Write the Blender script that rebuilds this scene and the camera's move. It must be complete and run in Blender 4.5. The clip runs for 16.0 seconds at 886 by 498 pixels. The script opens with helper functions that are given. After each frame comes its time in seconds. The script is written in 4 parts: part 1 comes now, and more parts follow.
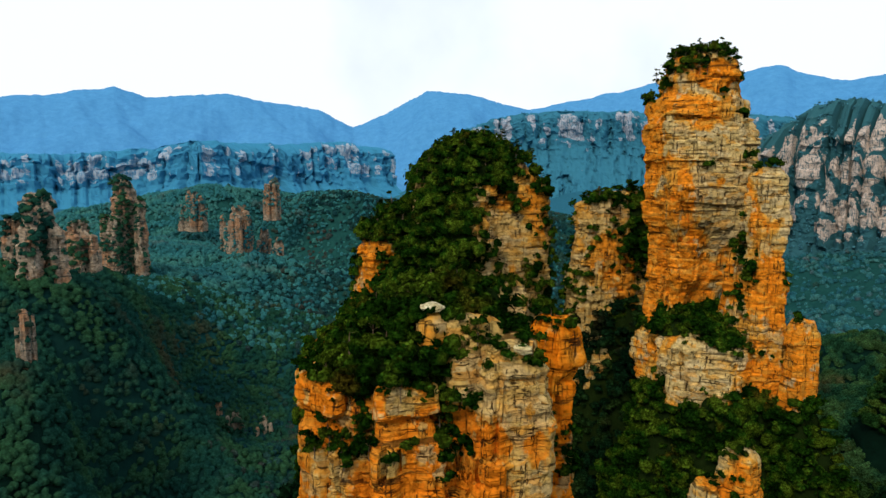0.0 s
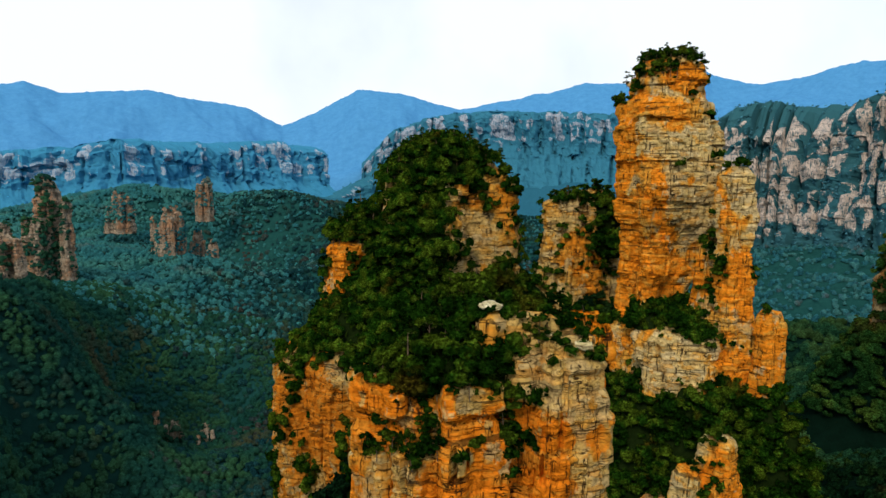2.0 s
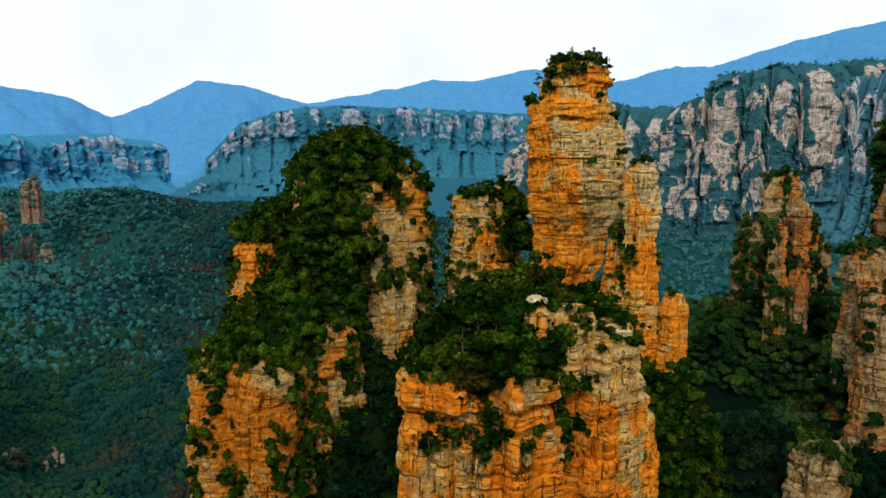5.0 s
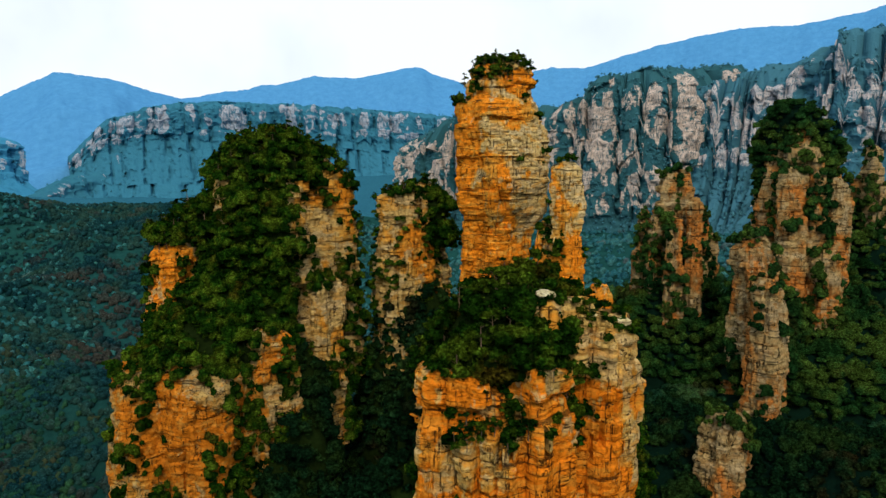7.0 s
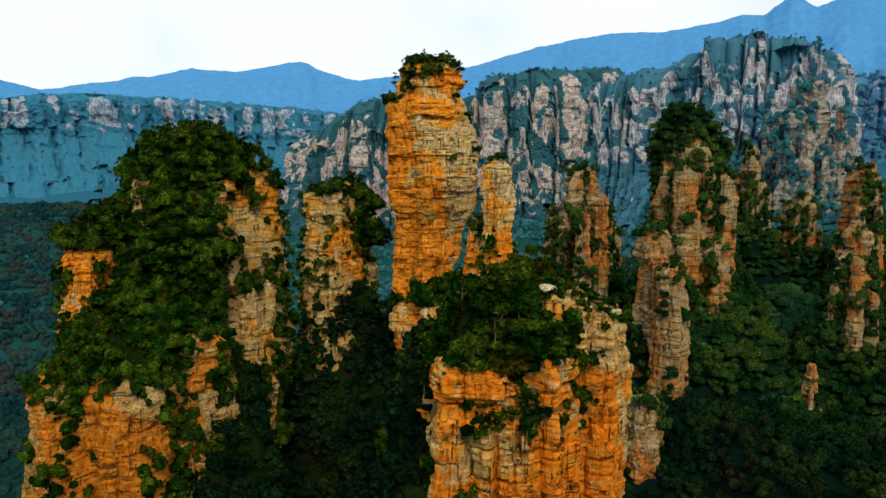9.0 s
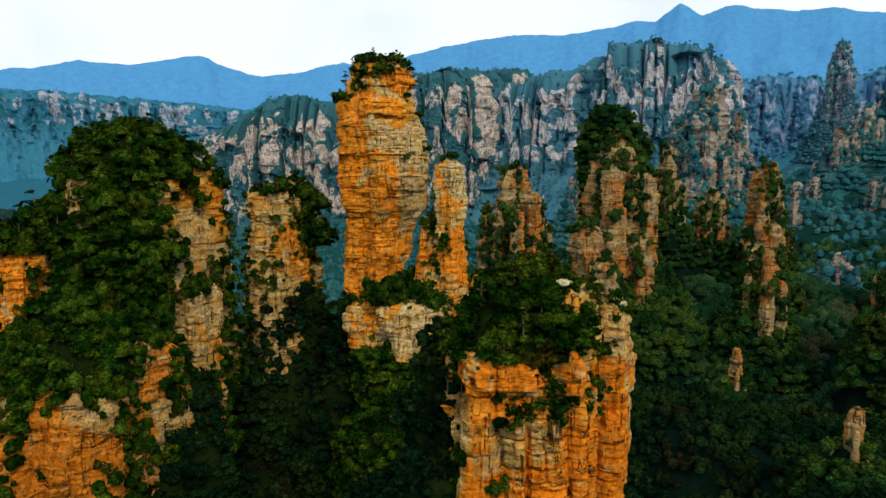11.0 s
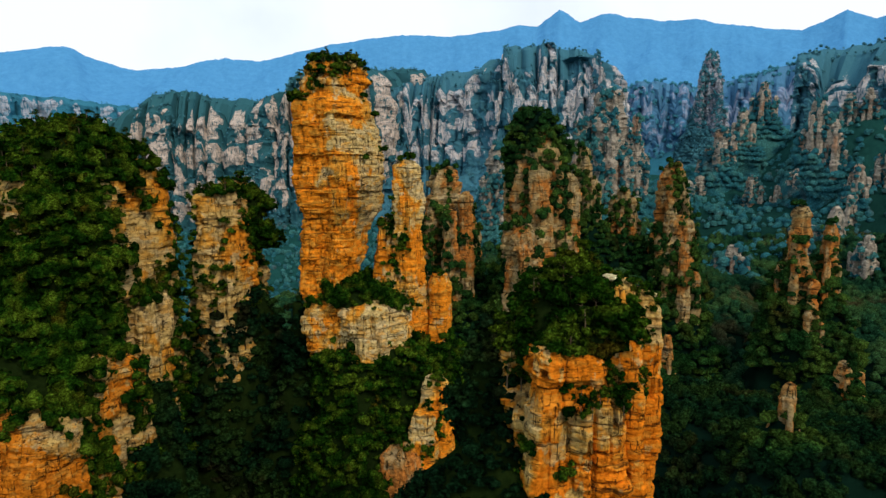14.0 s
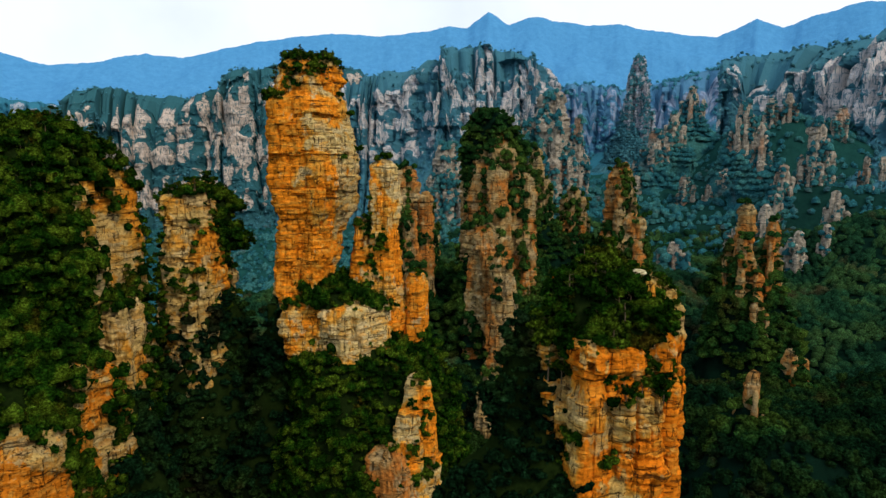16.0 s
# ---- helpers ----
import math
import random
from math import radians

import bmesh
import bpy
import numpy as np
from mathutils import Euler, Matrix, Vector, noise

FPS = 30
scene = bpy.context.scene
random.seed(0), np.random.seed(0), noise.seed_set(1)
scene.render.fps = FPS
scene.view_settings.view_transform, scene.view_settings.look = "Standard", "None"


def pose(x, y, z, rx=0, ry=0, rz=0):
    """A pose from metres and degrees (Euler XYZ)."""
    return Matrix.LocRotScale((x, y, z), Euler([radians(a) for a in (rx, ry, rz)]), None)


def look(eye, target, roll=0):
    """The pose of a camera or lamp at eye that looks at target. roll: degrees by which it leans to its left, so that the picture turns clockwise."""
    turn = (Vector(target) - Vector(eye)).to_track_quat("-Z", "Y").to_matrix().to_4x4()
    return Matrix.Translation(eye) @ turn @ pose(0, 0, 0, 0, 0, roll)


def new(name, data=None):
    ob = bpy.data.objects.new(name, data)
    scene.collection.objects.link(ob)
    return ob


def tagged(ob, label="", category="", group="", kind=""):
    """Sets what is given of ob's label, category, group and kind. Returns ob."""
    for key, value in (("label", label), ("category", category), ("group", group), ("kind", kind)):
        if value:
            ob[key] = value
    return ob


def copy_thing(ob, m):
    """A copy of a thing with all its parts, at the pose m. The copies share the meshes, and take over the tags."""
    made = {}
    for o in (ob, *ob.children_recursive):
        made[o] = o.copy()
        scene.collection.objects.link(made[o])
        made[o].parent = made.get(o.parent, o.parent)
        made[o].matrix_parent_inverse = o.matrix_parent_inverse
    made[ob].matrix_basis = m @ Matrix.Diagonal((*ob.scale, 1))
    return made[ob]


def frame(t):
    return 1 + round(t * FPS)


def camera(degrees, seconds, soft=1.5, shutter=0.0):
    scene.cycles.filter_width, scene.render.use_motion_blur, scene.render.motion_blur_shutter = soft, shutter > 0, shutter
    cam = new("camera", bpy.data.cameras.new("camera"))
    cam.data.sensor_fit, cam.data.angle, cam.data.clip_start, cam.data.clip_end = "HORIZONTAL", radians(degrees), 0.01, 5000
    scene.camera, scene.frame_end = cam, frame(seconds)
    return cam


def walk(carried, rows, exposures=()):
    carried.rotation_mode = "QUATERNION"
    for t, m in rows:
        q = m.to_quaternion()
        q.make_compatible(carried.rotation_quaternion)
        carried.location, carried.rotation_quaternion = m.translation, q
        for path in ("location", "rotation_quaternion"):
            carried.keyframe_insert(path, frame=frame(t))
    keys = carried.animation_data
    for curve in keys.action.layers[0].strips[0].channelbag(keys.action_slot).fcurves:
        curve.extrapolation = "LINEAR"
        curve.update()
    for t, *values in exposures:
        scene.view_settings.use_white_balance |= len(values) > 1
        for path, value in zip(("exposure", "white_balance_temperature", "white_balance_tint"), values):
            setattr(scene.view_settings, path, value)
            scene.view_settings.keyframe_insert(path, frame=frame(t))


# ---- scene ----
cam = camera(67.3, 16.0)
PATH = [
    (0, (-0.849, 0.757, 318.941), (-0.857, 2.742, 318.696), 0.6),
    (0.5, (-4.925, 0.821, 318.807), (-4.88, 2.805, 318.563), 0.7),
    (1, (-9.448, 0.859, 318.821), (-9.35, 2.842, 318.575), 0.6),
    (1.5, (-13.73, 1.05, 318.811), (-13.583, 3.029, 318.565), 0.7),
    (2, (-18.276, 1.148, 318.819), (-18.076, 3.123, 318.574), 0.6),
    (2.5, (-22.64, 1.308, 318.924), (-22.388, 3.277, 318.677), 0.6),
    (3, (-27.508, 1.606, 319.131), (-27.193, 3.565, 318.882), 0.6),
    (3.5, (-31.651, 2.238, 319.12), (-31.272, 4.186, 318.871), 0.5),
    (4, (-36.596, 3.299, 319.124), (-36.126, 5.227, 318.874), 0.5),
    (6.5, (-59.005, 9.367, 319.513), (-58.129, 11.146, 319.253), 0.4),
    (7, (-63.694, 11.199, 319.597), (-62.737, 12.936, 319.337), 0.3),
    (7.5, (-67.851, 12.784, 319.847), (-66.825, 14.481, 319.585), 0.3),
    (8, (-72.166, 14.935, 319.811), (-71.065, 16.583, 319.549), 0.3),
    (8.5, (-76.235, 16.9, 319.9), (-75.067, 18.501, 319.636), 0.3),
    (9, (-80.789, 19.071, 320.157), (-79.551, 20.619, 319.89), 0.4),
    (11.5, (-99.552, 33.113, 320.341), (-98.069, 34.427, 320.072), 0.5),
    (12, (-103.135, 36.291, 320.384), (-101.613, 37.561, 320.115), 0.5),
    (12.5, (-106.56, 39.667, 320.445), (-105.002, 40.892, 320.176), 0.5),
    (13, (-109.914, 43.179, 320.421), (-108.323, 44.361, 320.153), 0.6),
    (13.5, (-112.978, 46.806, 320.434), (-111.355, 47.943, 320.166), 0.6),
    (14, (-115.968, 50.551, 320.421), (-114.316, 51.646, 320.153), 0.6),
    (14.5, (-119.037, 54.362, 320.345), (-117.356, 55.412, 320.078), 0.6),
    (15, (-121.962, 58.229, 320.309), (-120.253, 59.235, 320.042), 0.6),
    (15.5, (-124.57, 62.418, 320.212), (-122.835, 63.377, 319.946), 0.6),
    (16, (-127.064, 66.448, 320.054), (-125.304, 67.362, 319.789), 0.7),
]
walk(cam, [(t, look(eye, target, roll)) for t, eye, target, roll in PATH])


# ---- sky and sun ----
def build_light():
    world = bpy.data.worlds.new("overcast_sky")
    scene.world = world
    world.use_nodes = True
    nt = world.node_tree
    nt.nodes.clear()
    out = nt.nodes.new("ShaderNodeOutputWorld")
    back = nt.nodes.new("ShaderNodeBackground")
    sky = nt.nodes.new("ShaderNodeTexSky")
    sky.sky_type = "NISHITA"
    sky.sun_disc = False
    sky.sun_elevation = radians(SUN_UP)
    sky.sun_rotation = radians(SUN_AZ)
    sky.dust_density = 3.0
    coord = nt.nodes.new("ShaderNodeTexCoord")
    noi = nt.nodes.new("ShaderNodeTexNoise")
    noi.inputs["Scale"].default_value = 3.0
    noi.inputs["Detail"].default_value = 5.0
    ramp = nt.nodes.new("ShaderNodeValToRGB")
    ramp.color_ramp.elements[0].position, ramp.color_ramp.elements[1].position = 0.34, 0.50
    ramp.color_ramp.elements[0].color = (0.76, 0.76, 0.76, 1)
    ramp.color_ramp.elements[1].color = (0.97, 0.97, 0.97, 1)
    mix = nt.nodes.new("ShaderNodeMixRGB")
    mix.inputs[2].default_value = (9.6, 10.4, 11.0, 1)
    nt.links.new(coord.outputs["Generated"], noi.inputs["Vector"])
    nt.links.new(noi.outputs["Fac"], ramp.inputs[0])
    nt.links.new(ramp.outputs[0], mix.inputs[0])
    nt.links.new(sky.outputs[0], mix.inputs[1])
    nt.links.new(mix.outputs[0], back.inputs["Color"])
    back.inputs["Strength"].default_value = SKY
    nt.links.new(back.outputs[0], out.inputs[0])
    lamp = bpy.data.lights.new("sun", "SUN")
    lamp.energy, lamp.angle, lamp.color = SUN, radians(11), (1.0, 0.84, 0.62)
    sun = new("sun", lamp)
    a, e = radians(SUN_AZ), radians(SUN_UP)
    towards = Vector((math.sin(a) * math.cos(e), math.cos(a) * math.cos(e), math.sin(e)))
    sun.matrix_world = look(towards * 100, (0, 0, 0))


SUN_AZ, SUN_UP, SUN, SKY = 207.0, 42.0, 2.0, 0.090
scene.view_settings.exposure = 0.22
build_light()


# ---- noise ----
def hash3(ix, iy, iz, seed):
    h = (ix * 374761393 + iy * 668265263 + iz * 2147483647 + seed * 974634533) & 0xFFFFFFFF
    h = ((h ^ (h >> 13)) * 1274126177) & 0xFFFFFFFF
    h = ((h ^ (h >> 16)) * 2246822519) & 0xFFFFFFFF
    return ((h ^ (h >> 15)) & 0xFFFFFF) / 16777215.0


def lattice(x, y, z, seed=0):
    """Smooth value noise, -1 to 1."""
    x, y, z = np.broadcast_arrays(np.asarray(x, float), np.asarray(y, float), np.asarray(z, float))
    fx, fy, fz = np.floor(x), np.floor(y), np.floor(z)
    ix, iy, iz = fx.astype(np.int64), fy.astype(np.int64), fz.astype(np.int64)
    u, v, w = x - fx, y - fy, z - fz
    u, v, w = u * u * (3 - 2 * u), v * v * (3 - 2 * v), w * w * (3 - 2 * w)
    total = 0.0
    for a in (0, 1):
        for b in (0, 1):
            for c in (0, 1):
                k = (u if a else 1 - u) * (v if b else 1 - v) * (w if c else 1 - w)
                total = total + k * hash3(ix + a, iy + b, iz + c, seed)
    return total * 2 - 1


def fbm(x, y, z, octaves=4, seed=0, gain=0.5):
    total, amp, f = 0.0, 1.0, 1.0
    for o in range(octaves):
        total = total + amp * lattice(x * f, y * f, z * f, seed + o * 17)
        amp, f = amp * gain, f * 2.03
    return total


def smooth(a, b, x):
    t = np.clip((x - a) / (b - a), 0, 1)
    return t * t * (3 - 2 * t)


# ---- materials ----
class Nodes:
    def __init__(self, name):
        self.mat = bpy.data.materials.new(name)
        self.mat.use_nodes = True
        self.nt = self.mat.node_tree
        self.bsdf = self.nt.nodes["Principled BSDF"]

    def add(self, kind, **values):
        n = self.nt.nodes.new(kind)
        for k, v in values.items():
            n.inputs[k.replace("_", " ")].default_value = v
        return n

    def link(self, a, b):
        self.nt.links.new(a, b)

    def where(self, sx, sy, sz):
        geo = self.add("ShaderNodeNewGeometry")
        m = self.add("ShaderNodeMapping")
        m.inputs["Scale"].default_value = (sx, sy, sz)
        self.link(geo.outputs["Position"], m.inputs["Vector"])
        return m.outputs[0]

    def noise(self, scale, vec, detail=5.0, rough=0.55):
        n = self.add("ShaderNodeTexNoise", Scale=scale, Detail=detail, Roughness=rough)
        self.link(vec, n.inputs["Vector"])
        return n.outputs["Fac"]

    def ramp(self, fac, stops):
        r = self.add("ShaderNodeValToRGB")
        el = r.color_ramp.elements
        while len(el) < len(stops):
            el.new(0.5)
        for e, (p, c) in zip(el, stops):
            e.position = p
            e.color = (*c, 1) if len(c) == 3 else c
        self.link(fac, r.inputs[0])
        return r.outputs[0]

    def mix(self, fac, a, b, mode="MIX"):
        m = self.add("ShaderNodeMixRGB")
        m.blend_type = mode
        for k, v in ((0, fac), (1, a), (2, b)):
            if hasattr(v, "is_linked"):
                self.link(v, m.inputs[k])
            elif k:
                m.inputs[k].default_value = (*v, 1)
            else:
                m.inputs[k].default_value = v
        return m.outputs[0]

    def shifted(self, value, by, amount):
        """value + amount * by"""
        m = self.add("ShaderNodeMath")
        m.operation = "MULTIPLY_ADD"
        self.link(by, m.inputs[0])
        m.inputs[1].default_value = amount
        self.link(value, m.inputs[2])
        return m.outputs[0]

    def bump(self, height, strength, distance):
        b = self.add("ShaderNodeBump", Strength=strength, Distance=distance)
        self.link(height, b.inputs["Height"])
        self.link(b.outputs[0], self.bsdf.inputs["Normal"])

    def done(self, colour, rough=0.9, gloss=0.0):
        self.link(colour, self.bsdf.inputs["Base Color"])
        self.bsdf.inputs["Roughness"].default_value = rough
        self.bsdf.inputs["Specular IOR Level"].default_value = gloss
        return self.mat


def grey(v):
    return (v, v, v)


def rock_material(name, warm, mid, pale, dark, orange=0.5, size=1.0):
    """Layered sandstone: weathered pale crust, fresh orange faces, jointed blocks, dark water streaks and bedding lines."""
    n = Nodes(name)
    big = n.noise(0.05 / size, n.where(1, 1, 0.8), 5, 0.6)
    fine = n.noise(0.7 / size, n.where(1, 1, 1.5), 6, 0.6)
    streak = n.noise(0.8 / size, n.where(1, 1, 0.07), 4, 0.6)
    beds = n.noise(0.6 / size, n.where(0.07, 0.07, 1.0), 5, 0.6)
    patch = n.noise(0.17 / size, n.where(1, 1, 0.7), 5, 0.6)
    at = n.add("ShaderNodeAttribute")
    at.attribute_name = "fresh"
    big, patch = n.shifted(big, at.outputs["Fac"], -0.23), n.shifted(patch, at.outputs["Fac"], -0.11)
    warp = n.add("ShaderNodeTexNoise", Scale=0.35 / size, Detail=3.0)
    flat = n.where(0.8, 0.8, 1.9)
    n.link(flat, warp.inputs["Vector"])
    bent = n.mix(1.0, flat, n.mix(1.0, warp.outputs["Color"], (1.6, 1.6, 1.6), "MULTIPLY"), "ADD")
    block = n.add("ShaderNodeTexVoronoi", Scale=0.33 / size)
    block.distance = "CHEBYCHEV"
    n.link(bent, block.inputs["Vector"])
    joint = n.add("ShaderNodeTexVoronoi", Scale=0.33 / size)
    joint.feature = "DISTANCE_TO_EDGE"
    n.link(bent, joint.inputs["Vector"])
    tone = n.add("ShaderNodeSeparateColor")
    n.link(block.outputs["Color"], tone.inputs[0])
    drab = tuple(0.78 * c + 0.22 * sum(pale) / 3 * k for c, k in zip(pale, (0.95, 0.95, 0.85)))
    crust = n.mix(n.ramp(n.noise(0.11 / size, n.where(1, 1, 1.4), 4), [(0.46, grey(0)), (0.54, grey(1))]), pale, drab)
    base = n.ramp(big, [(orange - 0.07, warm), (orange - 0.01, mid)])
    base = n.mix(n.ramp(big, [(orange - 0.005, grey(0)), (orange + 0.03, grey(1))]), base, crust)
    base = n.mix(n.ramp(patch, [(0.54, grey(0)), (0.58, grey(0.85))]), base, crust)
    base = n.mix(n.ramp(tone.outputs[0], [(0.55, grey(0)), (0.95, grey(0.7))]), base, mid)
    base = n.mix(n.ramp(streak, [(0.35, grey(0.85)), (0.40, grey(0))]), base, dark)
    base = n.mix(n.ramp(beds, [(0.37, grey(0.75)), (0.40, grey(0))]), base, dark)
    base = n.mix(n.mix(1.0, n.ramp(joint.outputs["Distance"], [(0.006, grey(0.5)), (0.022, grey(0))]), n.ramp(patch, [(0.50, grey(0)), (0.58, grey(1))]), "MULTIPLY"), base, dark)
    gate = n.ramp(n.noise(0.22 / size, n.where(1, 1, 1), 3), [(0.49, grey(0)), (0.60, grey(1))])
    flat_crack = n.ramp(n.noise(0.42 / size, n.where(0.16, 0.16, 1.0), 3, 0.5), [(0.474, grey(0)), (0.493, grey(1)), (0.503, grey(1)), (0.522, grey(0))])
    tall_crack = n.ramp(n.noise(0.40 / size, n.where(1, 1, 0.13), 3, 0.5), [(0.478, grey(0)), (0.494, grey(1)), (0.502, grey(1)), (0.518, grey(0))])
    cracks = n.mix(1.0, flat_crack, tall_crack, "LIGHTEN")
    base = n.mix(n.mix(1.0, cracks, n.mix(1.0, gate, grey(0.95), "MULTIPLY"), "MULTIPLY"), base, dark)
    base = n.mix(0.5, base, n.ramp(tone.outputs[1], [(0.0, grey(0.66)), (1.0, grey(1.12))]), "MULTIPLY")
    base = n.mix(0.68, base, n.ramp(fine, [(0.3, grey(0.30)), (0.52, grey(1.0)), (0.7, grey(1.25))]), "MULTIPLY")
    h = n.mix(0.5, n.mix(0.5, fine, n.mix(0.5, beds, streak)), cracks, "SUBTRACT")
    n.bump(h, 1.0, 0.8 * size)
    return n.done(base)


def leaf_material(name, dark, mid, light, autumn=(0.10, 0.05, 0.012), rust=0.0, patch=0.12, leaf=2.2, mottle=0.9):
    """Foliage: colour from tree to tree, mottled by leaf clusters whose highlights and dark gaps are painted in."""
    n = Nodes(name)
    geo = n.add("ShaderNodeNewGeometry")
    tree = n.noise(patch, n.where(1, 1, 1), 3)
    base = n.ramp(tree, [(0.36, dark), (0.48, mid), (0.60, light)])
    base = n.mix(n.ramp(n.noise(patch * 0.55, n.where(1, 1.2, 1), 4), [(0.60 - rust, grey(0)), (0.72 - rust, grey(0.8))]), base, autumn)
    base = n.mix(0.75 * mottle, base, n.ramp(geo.outputs["Random Per Island"], [(0.0, grey(0.35)), (1.0, grey(1.35))]), "MULTIPLY")
    cluster = n.noise(leaf, n.where(1, 1, 1.3), 5, 0.7)
    # cluster noise paints lit leaves and black gaps into the colour
    base = n.mix(mottle, base, n.ramp(cluster, [(0.36, grey(0.12)), (0.5, grey(0.9)), (0.66, grey(3.0))]), "MULTIPLY")
    n.bump(cluster, 1.0, 1.2 / leaf)
    return n.done(base, 0.75)


def far_material(name, rock_a, rock_b, wood_a, wood_b, size=1.0, share=0.5, attribute=False):
    """Cliffs and woods of a far range. With the attribute the woods grow where the mesh says, else on gentle slopes."""
    n = Nodes(name)
    tone = n.noise(0.10 / size, n.where(1, 1, 0.30), 6, 0.65)
    beds = n.noise(0.10 / size, n.where(0.15, 0.15, 1.0), 5, 0.6)
    rock = n.ramp(n.mix(0.35, tone, beds), [(0.36, rock_b), (0.56, rock_a)])
    leafy = n.noise(0.14 / size, n.where(1, 1, 1), 6, 0.75)
    wood = n.ramp(leafy, [(0.35, wood_b), (0.65, wood_a)])
    cleft = n.noise(0.20 / size, n.where(1, 1, 0.16), 4, 0.6)
    ledge = n.noise(0.16 / size, n.where(0.2, 0.2, 1), 4, 0.6)
    rock = n.mix(n.ramp(cleft, [(0.41, grey(0.9)), (0.46, grey(0))]), rock, wood_b)
    rock = n.mix(n.ramp(ledge, [(0.38, grey(0.8)), (0.42, grey(0))]), rock, wood_b)
    if attribute:
        at = n.add("ShaderNodeAttribute")
        at.attribute_name = "wooded"
        grown = at.outputs["Fac"]
    else:
        geo = n.add("ShaderNodeNewGeometry")
        sep = n.add("ShaderNodeSeparateXYZ")
        n.link(geo.outputs["True Normal"], sep.inputs[0])
        grown = sep.outputs["Z"]
    add = n.add("ShaderNodeMath")
    add.operation = "ADD"
    n.link(grown, add.inputs[0])
    n.link(leafy, add.inputs[1])
    base = n.mix(n.ramp(add.outputs[0], [(share + 0.4, grey(0)), (share + 0.5, grey(1))]), rock, wood)
    n.bump(n.mix(0.5, leafy, cleft), 0.45, 4 * size)
    return n.done(base, 0.95)


ROCK = rock_material("sandstone", (0.70, 0.225, 0.014), (0.60, 0.30, 0.046), (0.55, 0.41, 0.17), (0.03, 0.016, 0.008), 0.525, 0.75)
ROCK_WARM = rock_material("orange_sandstone", (0.62, 0.175, 0.010), (0.52, 0.235, 0.030), (0.49, 0.325, 0.10), (0.022, 0.011, 0.006), 0.55, 0.55)
ROCK_CREAM = rock_material("cream_sandstone", (0.56, 0.20, 0.016), (0.49, 0.25, 0.042), (0.46, 0.32, 0.115), (0.03, 0.018, 0.010), 0.46)
ROCK_FRESH = rock_material("fresh_orange_sandstone", (0.70, 0.19, 0.008), (0.62, 0.23, 0.018), (0.50, 0.30, 0.08), (0.03, 0.016, 0.008), 0.72)
ROCK_PALE = rock_material("pale_sandstone", (0.55, 0.45, 0.22), (0.55, 0.47, 0.25), (0.60, 0.54, 0.34), (0.20, 0.15, 0.08), 0.5, 0.3)
ROCK_MID = rock_material("weathered_sandstone", (0.45, 0.165, 0.034), (0.30, 0.165, 0.055), (0.36, 0.26, 0.115), (0.012, 0.014, 0.008), 0.49)
# rock of the far towers: stone colours with distance haze painted in
ROCK_FAR = rock_material("haze_grey_sandstone", (0.4032, 0.2464, 0.1624), (0.224, 0.1904, 0.1568), (0.3696, 0.3248, 0.2688), (0.028, 0.0616, 0.06272), 0.42, 1.3)
ROCK_WEST = rock_material("hazy_brown_sandstone", (0.38, 0.21, 0.12), (0.24, 0.18, 0.13), (0.34, 0.27, 0.20), (0.02, 0.055, 0.060), 0.50, 1.4)
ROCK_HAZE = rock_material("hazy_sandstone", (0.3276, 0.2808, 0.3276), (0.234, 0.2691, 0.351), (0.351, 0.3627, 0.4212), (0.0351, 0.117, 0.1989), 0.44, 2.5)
LEAF = leaf_material("broadleaf", (0.002862, 0.01156, 0.001321), (0.008256, 0.02972, 0.002422), (0.03633, 0.06385, 0.004954), (0.05064, 0.03743, 0.004403), 0.0, 0.16, 1.4)
LEAF_PINE = leaf_material("pine_needles", (0.006, 0.0168, 0.0036), (0.012, 0.0312, 0.0048), (0.036, 0.0552, 0.0072), leaf=2.8)
LEAF_EAST = leaf_material("slope_wood", (0.00425, 0.0187, 0.0051), (0.00935, 0.0323, 0.00765), (0.0255, 0.051, 0.0085), (0.0306, 0.0221, 0.00595), 0.02, 0.05, 1.0, 0.9)
# darker copy of the leaf colours: shade down in the gorge is painted in
LEAF_SHADE = leaf_material("shaded_gorge_wood", (0.002, 0.009, 0.004), (0.004, 0.016, 0.006), (0.010, 0.025, 0.006), (0.020, 0.015, 0.006), 0.02, 0.05, 1.0, 0.9)
# woods from here to LEAF_FAR: air haze is tinted into the greens
LEAF_HILL = leaf_material("hazed_hillside_wood", (0.00522, 0.02218, 0.01175), (0.009135, 0.03654, 0.01697), (0.02218, 0.05481, 0.01827), (0.04437, 0.03393, 0.01566), 0.03, 0.04, 1.0, 0.7)
LEAF_WEST = leaf_material("hazed_valley_wood", (0.00702, 0.03861, 0.03159), (0.01053, 0.04914, 0.03393), (0.01872, 0.06318, 0.03042), (0.04212, 0.04212, 0.0234), 0.05, 0.02, 0.5, 0.3)
LEAF_RIDGE = leaf_material("hazed_ridge_wood", (0.01825, 0.1011, 0.1179), (0.02387, 0.1193, 0.1291), (0.0337, 0.1348, 0.1264), (0.06178, 0.09828, 0.09266), 0.03, 0.02, 0.4, 0.3)
LEAF_MID = leaf_material("hazed_mountain_wood", (0.01301, 0.07064, 0.09295), (0.01859, 0.09667, 0.119), (0.03346, 0.1227, 0.1264), (0.06321, 0.0818, 0.08551), 0.02, 0.04, 0.6, 0.4)
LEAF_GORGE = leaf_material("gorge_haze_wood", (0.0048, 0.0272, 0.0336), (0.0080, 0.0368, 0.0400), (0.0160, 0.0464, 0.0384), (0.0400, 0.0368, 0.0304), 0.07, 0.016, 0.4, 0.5)
